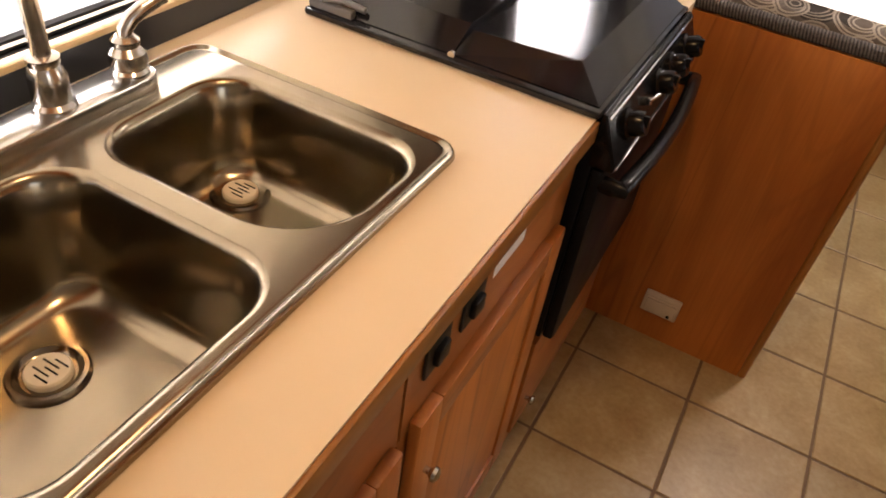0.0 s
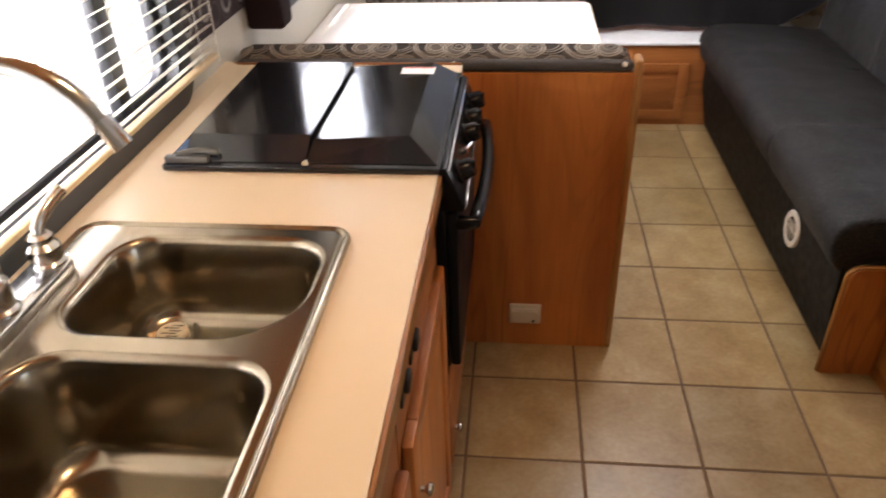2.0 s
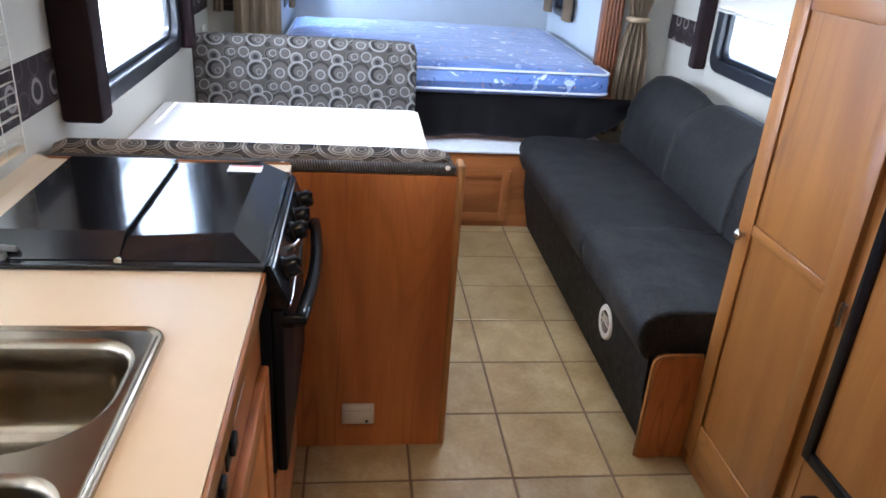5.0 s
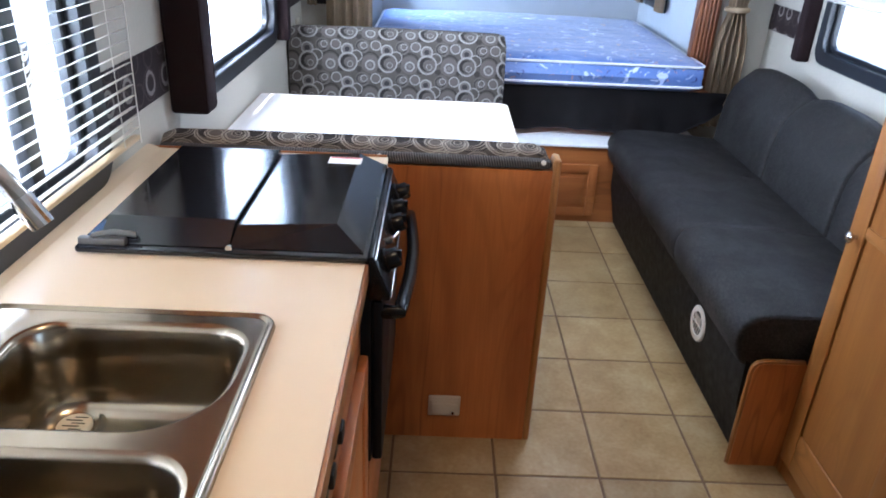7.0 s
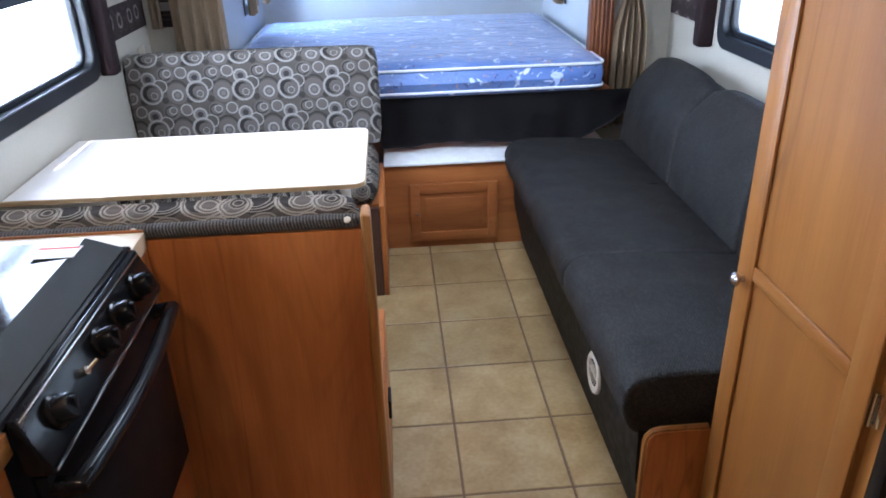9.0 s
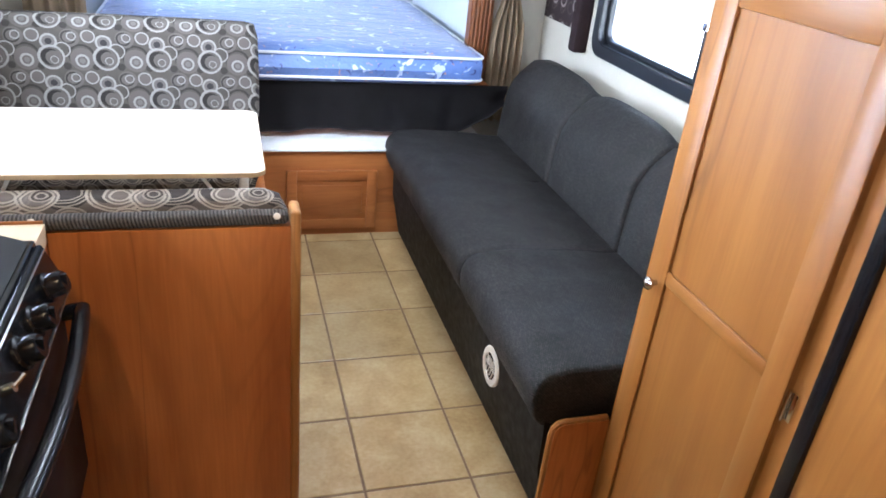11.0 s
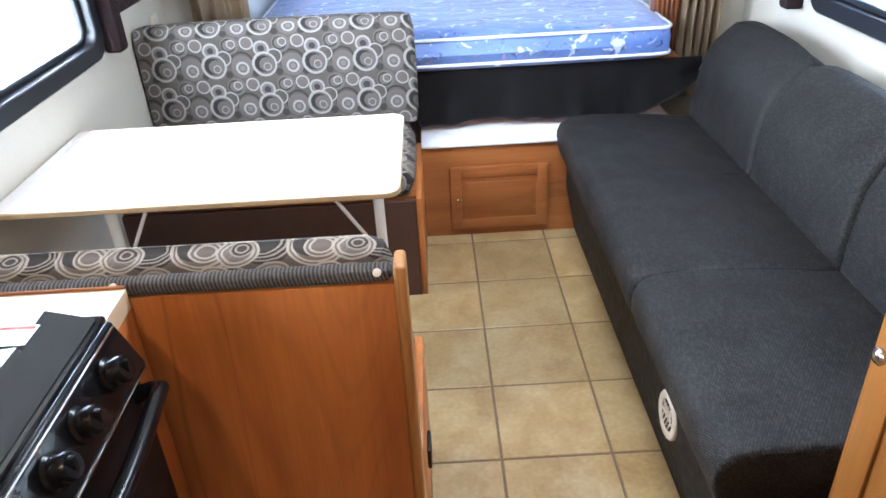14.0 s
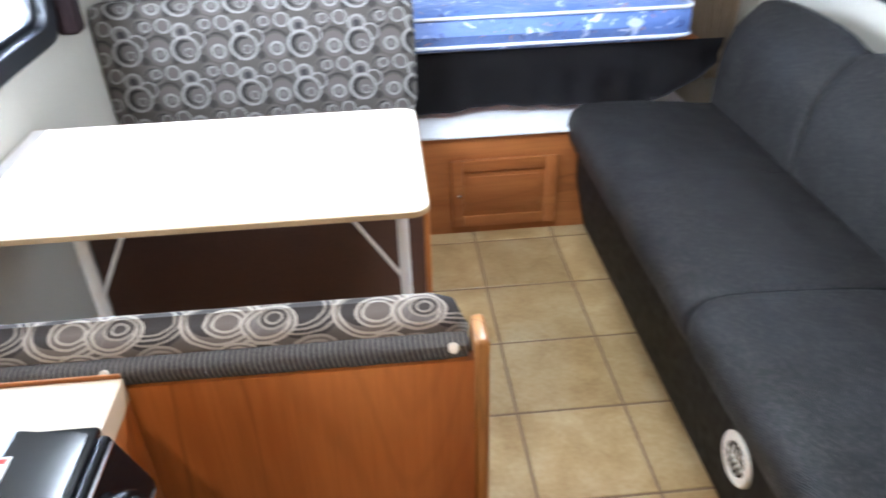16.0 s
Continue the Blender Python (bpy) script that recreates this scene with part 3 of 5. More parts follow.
# ---- windows ----
def window(name, side, span, label, slide):
    """A trailer window: rounded black frame, panes, a slider rail. side: -1 galley wall, 1 sofa wall."""
    a0, a1, z0, z1 = span
    inner = LEFT if side < 0 else RIGHT
    w = thing(name, (inner - side * -0.03, (a0 + a1) / 2, z0), label, "window", kind="structure")
    out, hole = rounded(a0 - 0.02, a1 + 0.02, z0 - 0.02, z1 + 0.02, 0.075), rounded(a0 + 0.035, a1 - 0.035, z0 + 0.035, z1 - 0.035, 0.06)

    def ring(o, h, x0, x1):
        bm = bmesh.new()
        loops = [[bm.verts.new((x, u, v)) for u, v in pts] for x, pts in ((x0, o), (x1, o), (x1, h), (x0, h))]
        n = len(o)
        for A, B in zip(loops, loops[1:] + loops[:1]):
            for k in range(n):
                bm.faces.new((A[k], A[(k + 1) % n], B[(k + 1) % n], B[k]))
        bmesh.ops.recalc_face_normals(bm, faces=bm.faces)
        return soften(bm, 0.004, 1, 40)

    part("frame", ring(out, hole, inner - side * 0.018, inner + side * 0.040), frame_black, w)
    h2 = rounded(a0 + 0.055, a1 - 0.055, z0 + 0.055, z1 - 0.055, 0.05)
    part("inner_sash", ring(hole, h2, inner + side * 0.012, inner + side * 0.038), frame_black, w)
    g = part("pane", box(min(inner + side * 0.028, inner + side * 0.032), max(inner + side * 0.028, inner + side * 0.032), a0 + 0.05, a1 - 0.05, z0 + 0.05, z1 - 0.05), glass_mat, w, "clear glass pane")
    g.visible_shadow = False
    xs = sorted((inner + side * 0.008, inner + side * 0.036))
    if slide == "level":
        part("slider_rail", box(*xs, a0 + 0.04, a1 - 0.04, z0 + 0.30, z0 + 0.335, bevel=0.004), frame_black, w)
    elif slide:
        part("slider_rail", box(*xs, slide - 0.022, slide + 0.022, z0 + 0.04, z1 - 0.04, bevel=0.004), frame_black, w)
        part("latch", box(inner - side * 0.006 if side < 0 else inner - 0.012, inner + 0.012 if side < 0 else inner + 0.006, slide - 0.012, slide + 0.012, z0 + 0.22, z0 + 0.32, bevel=0.004), chrome_mat, w, "pale metal latch")
    return w


window("window_1", -1, KW, "long galley window in a black frame", -0.34)
window("window_2", -1, DW, "dinette window in a rounded black frame", "level")
window("window_3", 1, SW, "sofa window in a rounded black frame", 1.02)


def bunk_window(name, x, s):
    w = thing(name, (x, (BW[0] + BW[1]) / 2, BW[2]), "small bunk window in a black frame", "window", kind="structure")
    bm = boxes((x - 0.03, x + 0.03, BW[0] - 0.02, BW[1] + 0.02, BW[2] - 0.02, BW[2] + 0.03), (x - 0.03, x + 0.03, BW[0] - 0.02, BW[1] + 0.02, BW[3] - 0.03, BW[3] + 0.02),
               (x - 0.03, x + 0.03, BW[0] - 0.02, BW[0] + 0.03, BW[2] + 0.03, BW[3] - 0.03), (x - 0.03, x + 0.03, BW[1] - 0.03, BW[1] + 0.02, BW[2] + 0.03, BW[3] - 0.03), bevel=0.004)
    part("frame", bm, frame_black, w)
    part("pane", box(x - 0.002, x + 0.002, BW[0] + 0.02, BW[1] - 0.02, BW[2] + 0.02, BW[3] - 0.02), glass_mat, w).visible_shadow = False


bunk_window("window_4", BUNK_L - 0.025, -1)
bunk_window("window_5", BUNK_R + 0.025, 1)


def mini_blind(name, side, a0, a1, z0, z1, tilt, pitch=0.024, stack=0.0, label=""):
    """Slats on ladder cords between a head rail and a bottom rail."""
    inner = LEFT if side < 0 else RIGHT
    x = inner - side * 0.045
    b = thing(name, (x, (a0 + a1) / 2, z0), label, "blind")
    part("head_rail", box(x - 0.014, x + 0.014, a0, a1, z1, z1 + 0.028, bevel=0.003), blind_mat, b)
    part("bottom_rail", box(x - 0.010, x + 0.010, a0, a1, z0 - 0.010, z0, bevel=0.003), (rail_mat if side < 0 else blind_mat), b, "pale bottom rail")
    n = max(2, int((z1 - z0 - 0.012) / pitch))
    c, s = math.cos(radians(tilt)), math.sin(radians(tilt))
    bm = bmesh.new()
    rows = []
    for k in range(5):
        u = (k - 2) / 2 * 0.0125
        h = 0.0018 * (1 - ((k - 2) / 2) ** 2)
        rows.append([bm.verts.new((u * c - h * s, y - (a0 + a1) / 2, u * s + h * c)) for y in (a0 + 0.004, a1 - 0.004)])
    for p, q in zip(rows, rows[1:]):
        bm.faces.new((p[0], q[0], q[1], p[1]))
    bmesh.ops.solidify(bm, geom=bm.faces[:], thickness=0.0006)
    first = finish("slat", bm, blind_mat, b, "", Vector((0, 0, 0)))
    first.location = (0, 0, 0.016)
    for k in range(1, n):
        o = first.copy()
        scene.collection.objects.link(o)
        o.location = (0, 0, 0.016 + k * pitch)
    for y in (a0 + 0.10, a1 - 0.10):
        part("ladder_cord", tube([(x + 0.013, y, z0), (x + 0.013, y, z1)], 0.0009, 5), blind_mat, b)
    part("pull_cord", tube([(x - side * 0.018, a1 - 0.03, z1), (x - side * 0.02, a1 - 0.022, (z0 + z1) / 2), (x - side * 0.02, a1 - 0.03, z0 - 0.01)], 0.0014, 5), blind_mat, b)
    return b


mini_blind("window_blind", -1, -1.60, -0.010, 0.984, 1.50, 20, label="cream slatted blind lowered over the galley window")
mini_blind("window_blind", 1, 0.33, 1.73, 1.185, 1.45, 62, pitch=0.012, label="cream slatted blind half raised over the sofa window")


def valance_leg(a0, a1, side, z0, z1, depth=0.10):
    """Padded cloth-covered side leg of a window surround."""
    x0, x1 = (LEFT + 0.0, LEFT + depth) if side < 0 else (RIGHT - depth, RIGHT)
    leg = thing("valance_leg", ((x0 + x1) / 2, (a0 + a1) / 2, z0), "dark brown padded cloth window surround leg", "window surround", "window surround legs")
    part("pad", box(x0, x1, a0, a1, z0, z1, bevel=0.012, seg=3), valance_mat, leg)
    front = x1 - 0.004 if side < 0 else x0 + 0.004
    for y in (a0 + 0.004, a1 - 0.004):
        part("welt_cord", tube([(front, y, z0 + 0.012), (front, y, z1 - 0.012)], 0.0032, 6), valance_mat, leg)
    return leg


valance_leg(0.335, 0.425, -1, 0.935, 1.70, 0.105)
valance_leg(1.69, 1.76, -1, 0.90, 1.70, 0.06)
valance_leg(1.835, 1.900, 1, 0.885, 1.55, 0.065)
# printed wall border, butted between the window surrounds
for y0, y1, x0, x1, z0, z1 in ((-0.06, 0.332, LEFT, LEFT + 0.003, 1.000, 1.130), (1.763, NOSE - 0.004, LEFT, LEFT + 0.003, 0.995, 1.125), (1.903, NOSE - 0.004, RIGHT - 0.003, RIGHT, 0.960, 1.087), (NOSE - 0.003, NOSE, -1.19, -0.98, 0.98, 1.11)):
    solid("wall_border", box(x0, x1, y0, y1, z0, z1), border_mat, "dark brown printed wall border with pale rings", "wall border", kind="structure")


# ---- galley ----
def rounded_each(u0, u1, v0, v1, radii, n=8):
    """A rounded outline with a radius for each corner, counter-clockwise from the high one."""
    out = []
    for su, sv, a0, r in ((1, 1, 0, radii[0]), (0, 1, 90, radii[1]), (0, 0, 180, radii[2]), (1, 0, 270, radii[3])):
        cu, cv = (u1 - r if su else u0 + r), (v1 - r if sv else v0 + r)
        out += [(cu + r * math.cos(radians(a0 + 90 * k / n)), cv + r * math.sin(radians(a0 + 90 * k / n))) for k in range(n + 1)]
    return out


FACE = -0.648
SINK = (-1.202, -0.750, -1.326, -0.645)
BOWLS = [(-1.110, -0.782, -0.925, -0.688, 0.150), (-1.110, -0.782, -1.288, -0.968, 0.166)]
STOVE_Y0, STOVE_Y1 = -0.445, 0.055


def slab_with_holes(outer, holes, z0, z1):
    """A slab with rectangular holes, cut by cells."""
    xs = sorted({outer[0], outer[1], *(h[k] for h in holes for k in (0, 1))})
    ys = sorted({outer[2], outer[3], *(h[k] for h in holes for k in (2, 3))})
    bm = bmesh.new()
    inside = lambda x, y: any(h[0] < x < h[1] and h[2] < y < h[3] for h in holes)
    cells = {(i, j) for i in range(len(xs) - 1) for j in range(len(ys) - 1) if not inside((xs[i] + xs[i + 1]) / 2, (ys[j] + ys[j + 1]) / 2)}
    for i, j in cells:
        add_box(bm, xs[i], xs[i + 1], ys[j], ys[j + 1], z0, z1)
    bmesh.ops.remove_doubles(bm, verts=bm.verts, dist=1e-5)
    seen = {}
    for f in bm.faces:
        seen.setdefault(tuple(round(c, 4) for c in f.calc_center_median()), []).append(f)
    bmesh.ops.delete(bm, geom=[f for fs in seen.values() if len(fs) > 1 for f in fs], context="FACES")
    return bm


worktop = thing("worktop", (-0.94, -1.0, COUNTER - 0.035), "beige laminate galley worktop with wooden edge", "worktop")
part("slab", slab_with_holes((LEFT, -0.637, -2.30, 0.152), [(SINK[0] + 0.02, SINK[1] - 0.02, SINK[2] + 0.02, SINK[3] - 0.02), (-1.145, -0.637, STOVE_Y0, STOVE_Y1)], COUNTER - 0.035, COUNTER), counter_mat, worktop)
part("edge_strip", box(-0.637, -0.630, -2.30, STOVE_Y0 - 0.002, COUNTER - 0.036, COUNTER - 0.001, bevel=0.002), wood_light_y, worktop, "thin light wood edging")
part("back_rail", prism([(LEFT, COUNTER), (LEFT + 0.034, COUNTER), (LEFT + 0.024, COUNTER + 0.004), (LEFT + 0.010, COUNTER + 0.009), (LEFT, COUNTER + 0.010)], -2.30, 0.15, "y"), counter_mat, worktop, "rounded laminate upstand along the wall")


def bowl(x0, x1, y0, y1, depth, swept, r=0.062):
    """A pressed bowl: rim, walls with a round bottom edge, floor falling to the drain."""
    bm = bmesh.new()
    z = COUNTER + 0.007
    f = 0.036
    steps = [(-0.008, 0.0, r + 0.008), (-0.003, -0.0012, r + 0.003), (0.001, -0.005, r), (0.004, -0.012, r), (0.009, -0.4 * depth, r), (0.014, -depth + f, r)]
    steps += [(0.014 + f * (1 - math.cos(radians(a))), -depth + f - f * math.sin(radians(a)), r - 0.012 * a / 90) for a in range(15, 91, 15)]
    steps += [(0.075, -depth - 0.001, 0.035), (0.10, -depth - 0.002, 0.014)]
    loops = [[bm.verts.new((u, v, z + dz)) for u, v in rounded_each(x0 + inset, x1 - inset, y0 + inset, y1 - inset, [max(rr, 0.01)] * 3 + [max(rr + swept * rr / r, 0.01)])] for inset, dz, rr in steps]
    n = len(loops[0])
    for A, B in zip(loops, loops[1:]):
        for k in range(n):
            bm.faces.new((A[k], A[(k + 1) % n], B[(k + 1) % n], B[k]))
    bm.faces.new(loops[-1])
    return bm


sink = thing("kitchen_sink", (-0.98, -0.98, COUNTER - 0.16), "double-bowl brushed stainless steel sink set in the worktop", "sink")


def swept_of(depth):
    """The small bowl's corner by the divider is swept wide."""
    return 0.045 if depth < 0.16 else 0.0


def sink_deck():
    """The deck between rim and bowls."""
    x0, x1, y0, y1 = SINK
    z = COUNTER + 0.008
    bm = bmesh.new()
    outer = [bm.verts.new((u, v, COUNTER + 0.001)) for u, v in rounded(x0, x1, y0, y1, 0.035, 8)]
    roll = [[bm.verts.new((u, v, COUNTER + h)) for u, v in rounded(x0 + q, x1 - q, y0 + q, y1 - q, 0.035 - q * 0.7, 8)] for q, h in ((0.001, 0.0055), (0.003, 0.0090), (0.006, 0.0105), (0.009, 0.0095), (0.0112, 0.0068), (0.013, 0.0062), (0.0145, 0.0069))]
    flat = [bm.verts.new((u, v, z - 0.001)) for u, v in rounded(x0 + 0.0155, x1 - 0.0155, y0 + 0.0155, y1 - 0.0155, 0.024, 8)]
    deck = [bm.verts.new((u, v, z - 0.001)) for u, v in rounded(x0 + 0.0175, x1 - 0.0175, y0 + 0.0175, y1 - 0.0175, 0.022, 8)]
    bands = [outer, *roll, flat, deck]
    n = len(outer)
    for A, B in zip(bands, bands[1:]):
        for k in range(n):
            bm.faces.new((A[k], A[(k + 1) % n], B[(k + 1) % n], B[k]))
    edges = [bm.edges.get((deck[k], deck[(k + 1) % n])) for k in range(n)]
    for bx0, bx1, by0, by1, _d in BOWLS:
        loop = [bm.verts.new((u, v, z - 0.001)) for u, v in rounded_each(bx0 - 0.008, bx1 + 0.008, by0 - 0.008, by1 + 0.008, [0.070] * 3 + [0.070 + swept_of(_d) * 0.070 / 0.062])]
        edges += [bm.edges.new((loop[k], loop[(k + 1) % len(loop)])) for k in range(len(loop))]
    bmesh.ops.triangle_fill(bm, use_beauty=True, use_dissolve=False, edges=edges)
    bmesh.ops.recalc_face_normals(bm, faces=bm.faces)
    if sum(f.normal.z * f.calc_area() for f in bm.faces) < 0:
        bmesh.ops.reverse_faces(bm, faces=bm.faces)
    return bm


part("deck", sink_deck(), steel_mat, sink)
for bx0, bx1, by0, by1, d in BOWLS:
    bw = part("bowl", bowl(bx0, bx1, by0, by1, d, swept_of(d)), steel_mat, sink)
    cx, cy, zb = (-1.045 if d < 0.16 else -1.005), (-0.748 if d < 0.16 else -1.108), COUNTER + 0.0085 - d
    part("drain_ring", lathe((cx, cy, zb), [(0.0440, -0.004), (0.0445, 0.0), (0.042, 0.0030), (0.037, 0.0028), (0.0335, -0.001), (0.029, -0.004)]), drain_steel, bw, "chrome drain ring")
    part("strainer", lathe((cx, cy, zb), [(0.0255, -0.004), (0.0255, 0.003), (0.0235, 0.0055), (0.018, 0.0058)]), drain_white, bw, "cream plastic strainer cup")
    for k in range(5):
        o = -0.0135 + k * 0.0068
        part("slot", boxes((cx - 0.004 - 0.011 * (k % 2), cx + 0.016 - 0.006 * (k % 2), cy + o - 0.0011, cy + o + 0.0011, zb + 0.0052, zb + 0.0063)), black_plastic, bw)

# gooseneck tap on a long base with two lever handles
TAPX = -1.168
faucet = thing("kitchen_faucet", (TAPX, -0.915, COUNTER + 0.006), "satin nickel gooseneck tap with two lever handles", "faucet")
fb = prism(rounded(TAPX - 0.029, TAPX + 0.029, -1.080, -0.768, 0.028, 6), COUNTER + 0.006, COUNTER + 0.028, "z")
part("base_plate", soften(fb, 0.004, 2), nickel_mat, faucet)
part("spout_collar", lathe((TAPX, -0.915, COUNTER + 0.027), [(0.026, 0), (0.026, 0.006), (0.021, 0.011), (0.0225, 0.02), (0.022, 0.045), (0.017, 0.056), (0.019, 0.060), (0.019, 0.066), (0.013, 0.069)]), nickel_mat, faucet)
SP = [(TAPX, -0.915, COUNTER + 0.08)] + [(TAPX, -0.915, COUNTER + 0.10 + 0.028 * k) for k in range(6)]
SP += [(TAPX + 0.116 - 0.116 * math.cos(radians(a)), -0.915, COUNTER + 0.245 + 0.116 * math.sin(radians(a))) for a in range(8, 157, 8)]
part("spout", tube(SP, 0.0112, 14), nickel_mat, faucet)
tip = Vector(SP[-1])
part("aerator", cyl(tip, tip + (Vector(SP[-1]) - Vector(SP[-2])).normalized() * 0.036, 0.0135, 0.0128), chrome_mat, faucet, "bright chrome spout end")
for y, out in ((-1.050, -1), (-0.800, 1)):
    h = part("handle_body", lathe((TAPX, y, COUNTER + 0.027), [(0.025, 0), (0.025, 0.005), (0.021, 0.009), (0.024, 0.018), (0.0235, 0.03), (0.016, 0.038), (0.018, 0.042), (0.018, 0.047), (0.012, 0.052)]), nickel_mat, faucet)
    z = COUNTER + 0.075
    lever = [(TAPX, y, z - 0.004), (TAPX, y + out * 0.002, z + 0.010), (TAPX + 0.002, y + out * 0.013, z + 0.022), (TAPX + 0.006, y + out * 0.030, z + 0.031), (TAPX + 0.010, y + out * 0.052, z + 0.039), (TAPX + 0.012, y + out * 0.060, z + 0.041)]
    part("lever", tube(lever, 0.0095, 12, taper=0.0105), nickel_mat, h)


# ---- range ----
stove = thing("gas_range", (-0.86, (STOVE_Y0 + STOVE_Y1) / 2, 0.43), "black enamel gas range with closed folding cover", "range")
SY0, SY1 = STOVE_Y0 + 0.002, STOVE_Y1 - 0.002
part("body", box(-1.14, -0.626, SY0 + 0.003, SY1 - 0.003, 0.43, COUNTER - 0.012, bevel=0.004), oven_black, stove)
part("top_tray", box(-1.155, -0.632, STOVE_Y0 - 0.008, STOVE_Y1 + 0.008, COUNTER + 0.001, COUNTER + 0.014, bevel=0.005), black_enamel, stove)


def cover_half(x0, x1, low_l, low_r, drop=0.0):
    """One leaf of the folding cover: flat top, sloping skirts on its free sides."""
    z0, z1, s = COUNTER + 0.016, COUNTER + 0.048, 0.055
    y0, y1 = SY0 + 0.004, SY1 - 0.004
    bm = bmesh.new()
    a = [bm.verts.new(p) for p in ((x0, y0, z0), (x1, y0, z0), (x1, y1, z0), (x0, y1, z0))]
    xl, xr = x0 + (s if low_l else 0.0), x1 - (s if low_r else 0.0)
    b = [bm.verts.new(p) for p in ((xl, y0 + s, z1), (xr, y0 + s, z1), (xr, y1 - 0.02, z1), (xl, y1 - 0.02, z1))]
    b[0].co.z -= drop
    b[3].co.z -= drop
    bm.faces.new(a[::-1])
    bm.faces.new(b)
    for k in range(4):
        bm.faces.new((a[k], a[(k + 1) % 4], b[(k + 1) % 4], b[k]))
    return soften(bm, 0.003, 2, 10)


part("cover_leaf", cover_half(-1.115, -0.8826, False, False), cover_enamel, stove, "glossy black cover leaf", 12)
part("cover_leaf", cover_half(-0.8808, -0.640, False, True, 0.010), cover_enamel, stove, "glossy black cover leaf", 12)
hb = [box(-1.150, -1.065, SY0 - 0.004, SY0 + 0.012, COUNTER + 0.014, COUNTER + 0.028, bevel=0.004)]
hb.append(tube([(-1.125, SY0 + 0.004, COUNTER + 0.030), (-1.09, SY0 + 0.010, COUNTER + 0.036), (-1.05, SY0 + 0.014, COUNTER + 0.030)], 0.006, 8))
part("cover_hinge", joined(*hb), plain("grey_hinge_metal", (0.16, 0.16, 0.16), 0.4, 0.6), stove, "grey metal hinge arm")
part("cover_clip", cyl((-0.8815, SY0 + 0.001, COUNTER + 0.018), (-0.8815, SY0 - 0.004, COUNTER + 0.018), 0.006), nickel_mat, stove, "small brass clip")
lab = part("paper_label", box(-0.76, -0.685, SY1 - 0.105, SY1 - 0.06, COUNTER + 0.0485, COUNTER + 0.0495), paper_mat, stove, "white paper label with a red stripe")
part("label_stripe", boxes((-0.757, -0.688, SY1 - 0.069, SY1 - 0.063, COUNTER + 0.0495, COUNTER + 0.0500)), red_ink, lab, "red stripe")
# sloping control panel
panel = prism([(-0.632, COUNTER + 0.010), (-0.622, COUNTER + 0.010), (-0.590, COUNTER - 0.068), (-0.592, COUNTER - 0.080), (-0.632, COUNTER - 0.080)], SY0, SY1, "y")
part("control_panel", soften(panel, 0.004, 2), black_plastic, stove)
part("panel_trim", boxes((-0.6225, -0.6165, SY0 + 0.006, SY1 - 0.006, COUNTER + 0.0005, COUNTER + 0.0045), bevel=0.001), chrome_mat, stove, "thin bright trim line")
part("panel_groove", boxes((-0.5915, -0.5885, SY0 + 0.006, SY1 - 0.006, COUNTER - 0.0765, COUNTER - 0.0725), bevel=0.001), nickel_mat, stove, "thin dull trim line")
pn = Vector((0.078, 0, 0.032)).normalized()
for k, y in enumerate((-0.375, -0.285, -0.205, -0.125, -0.025)):
    c = Vector((-0.606, y, COUNTER - 0.029))
    if k == 1:
        part("igniter_lever", joined(cyl(c, c + pn * 0.012, 0.007), tube([c + pn * 0.010, c + pn * 0.022 + Vector((0, 0.015, 0.004))], 0.003, 8)), nickel_mat, stove, "small bright igniter lever")
        continue
    kb = part("knob", joined(lathe(c, [(0.025, 0.0), (0.025, 0.005), (0.0205, 0.008), (0.0195, 0.027), (0.0165, 0.031)], 24, pn), box(c.x + 0.020, c.x + 0.032, c.y - 0.0045, c.y + 0.0045, c.z - 0.008, c.z + 0.024, bevel=0.002)), black_plastic, stove)
part("oven_door", box(-0.625, -0.604, SY0 + 0.004, SY1 - 0.004, 0.435, COUNTER - 0.084, bevel=0.006), oven_black, stove)
hy = [SY0 + 0.012 + (SY1 - SY0 - 0.03) * k / 14 for k in range(15)]
HZ = 0.792
hp = [(-0.606, hy[0] + 0.006, HZ - 0.004), (-0.586, hy[0] + 0.001, HZ - 0.002)] + [(-0.573 + 0.015 * math.sin(math.pi * k / 14), y, HZ) for k, y in enumerate(hy)] + [(-0.586, hy[-1] - 0.001, HZ - 0.002), (-0.606, hy[-1] - 0.006, HZ - 0.004)]
part("oven_handle", tube(hp, 0.0140, 12), black_plastic, stove, "curved black oven handle")


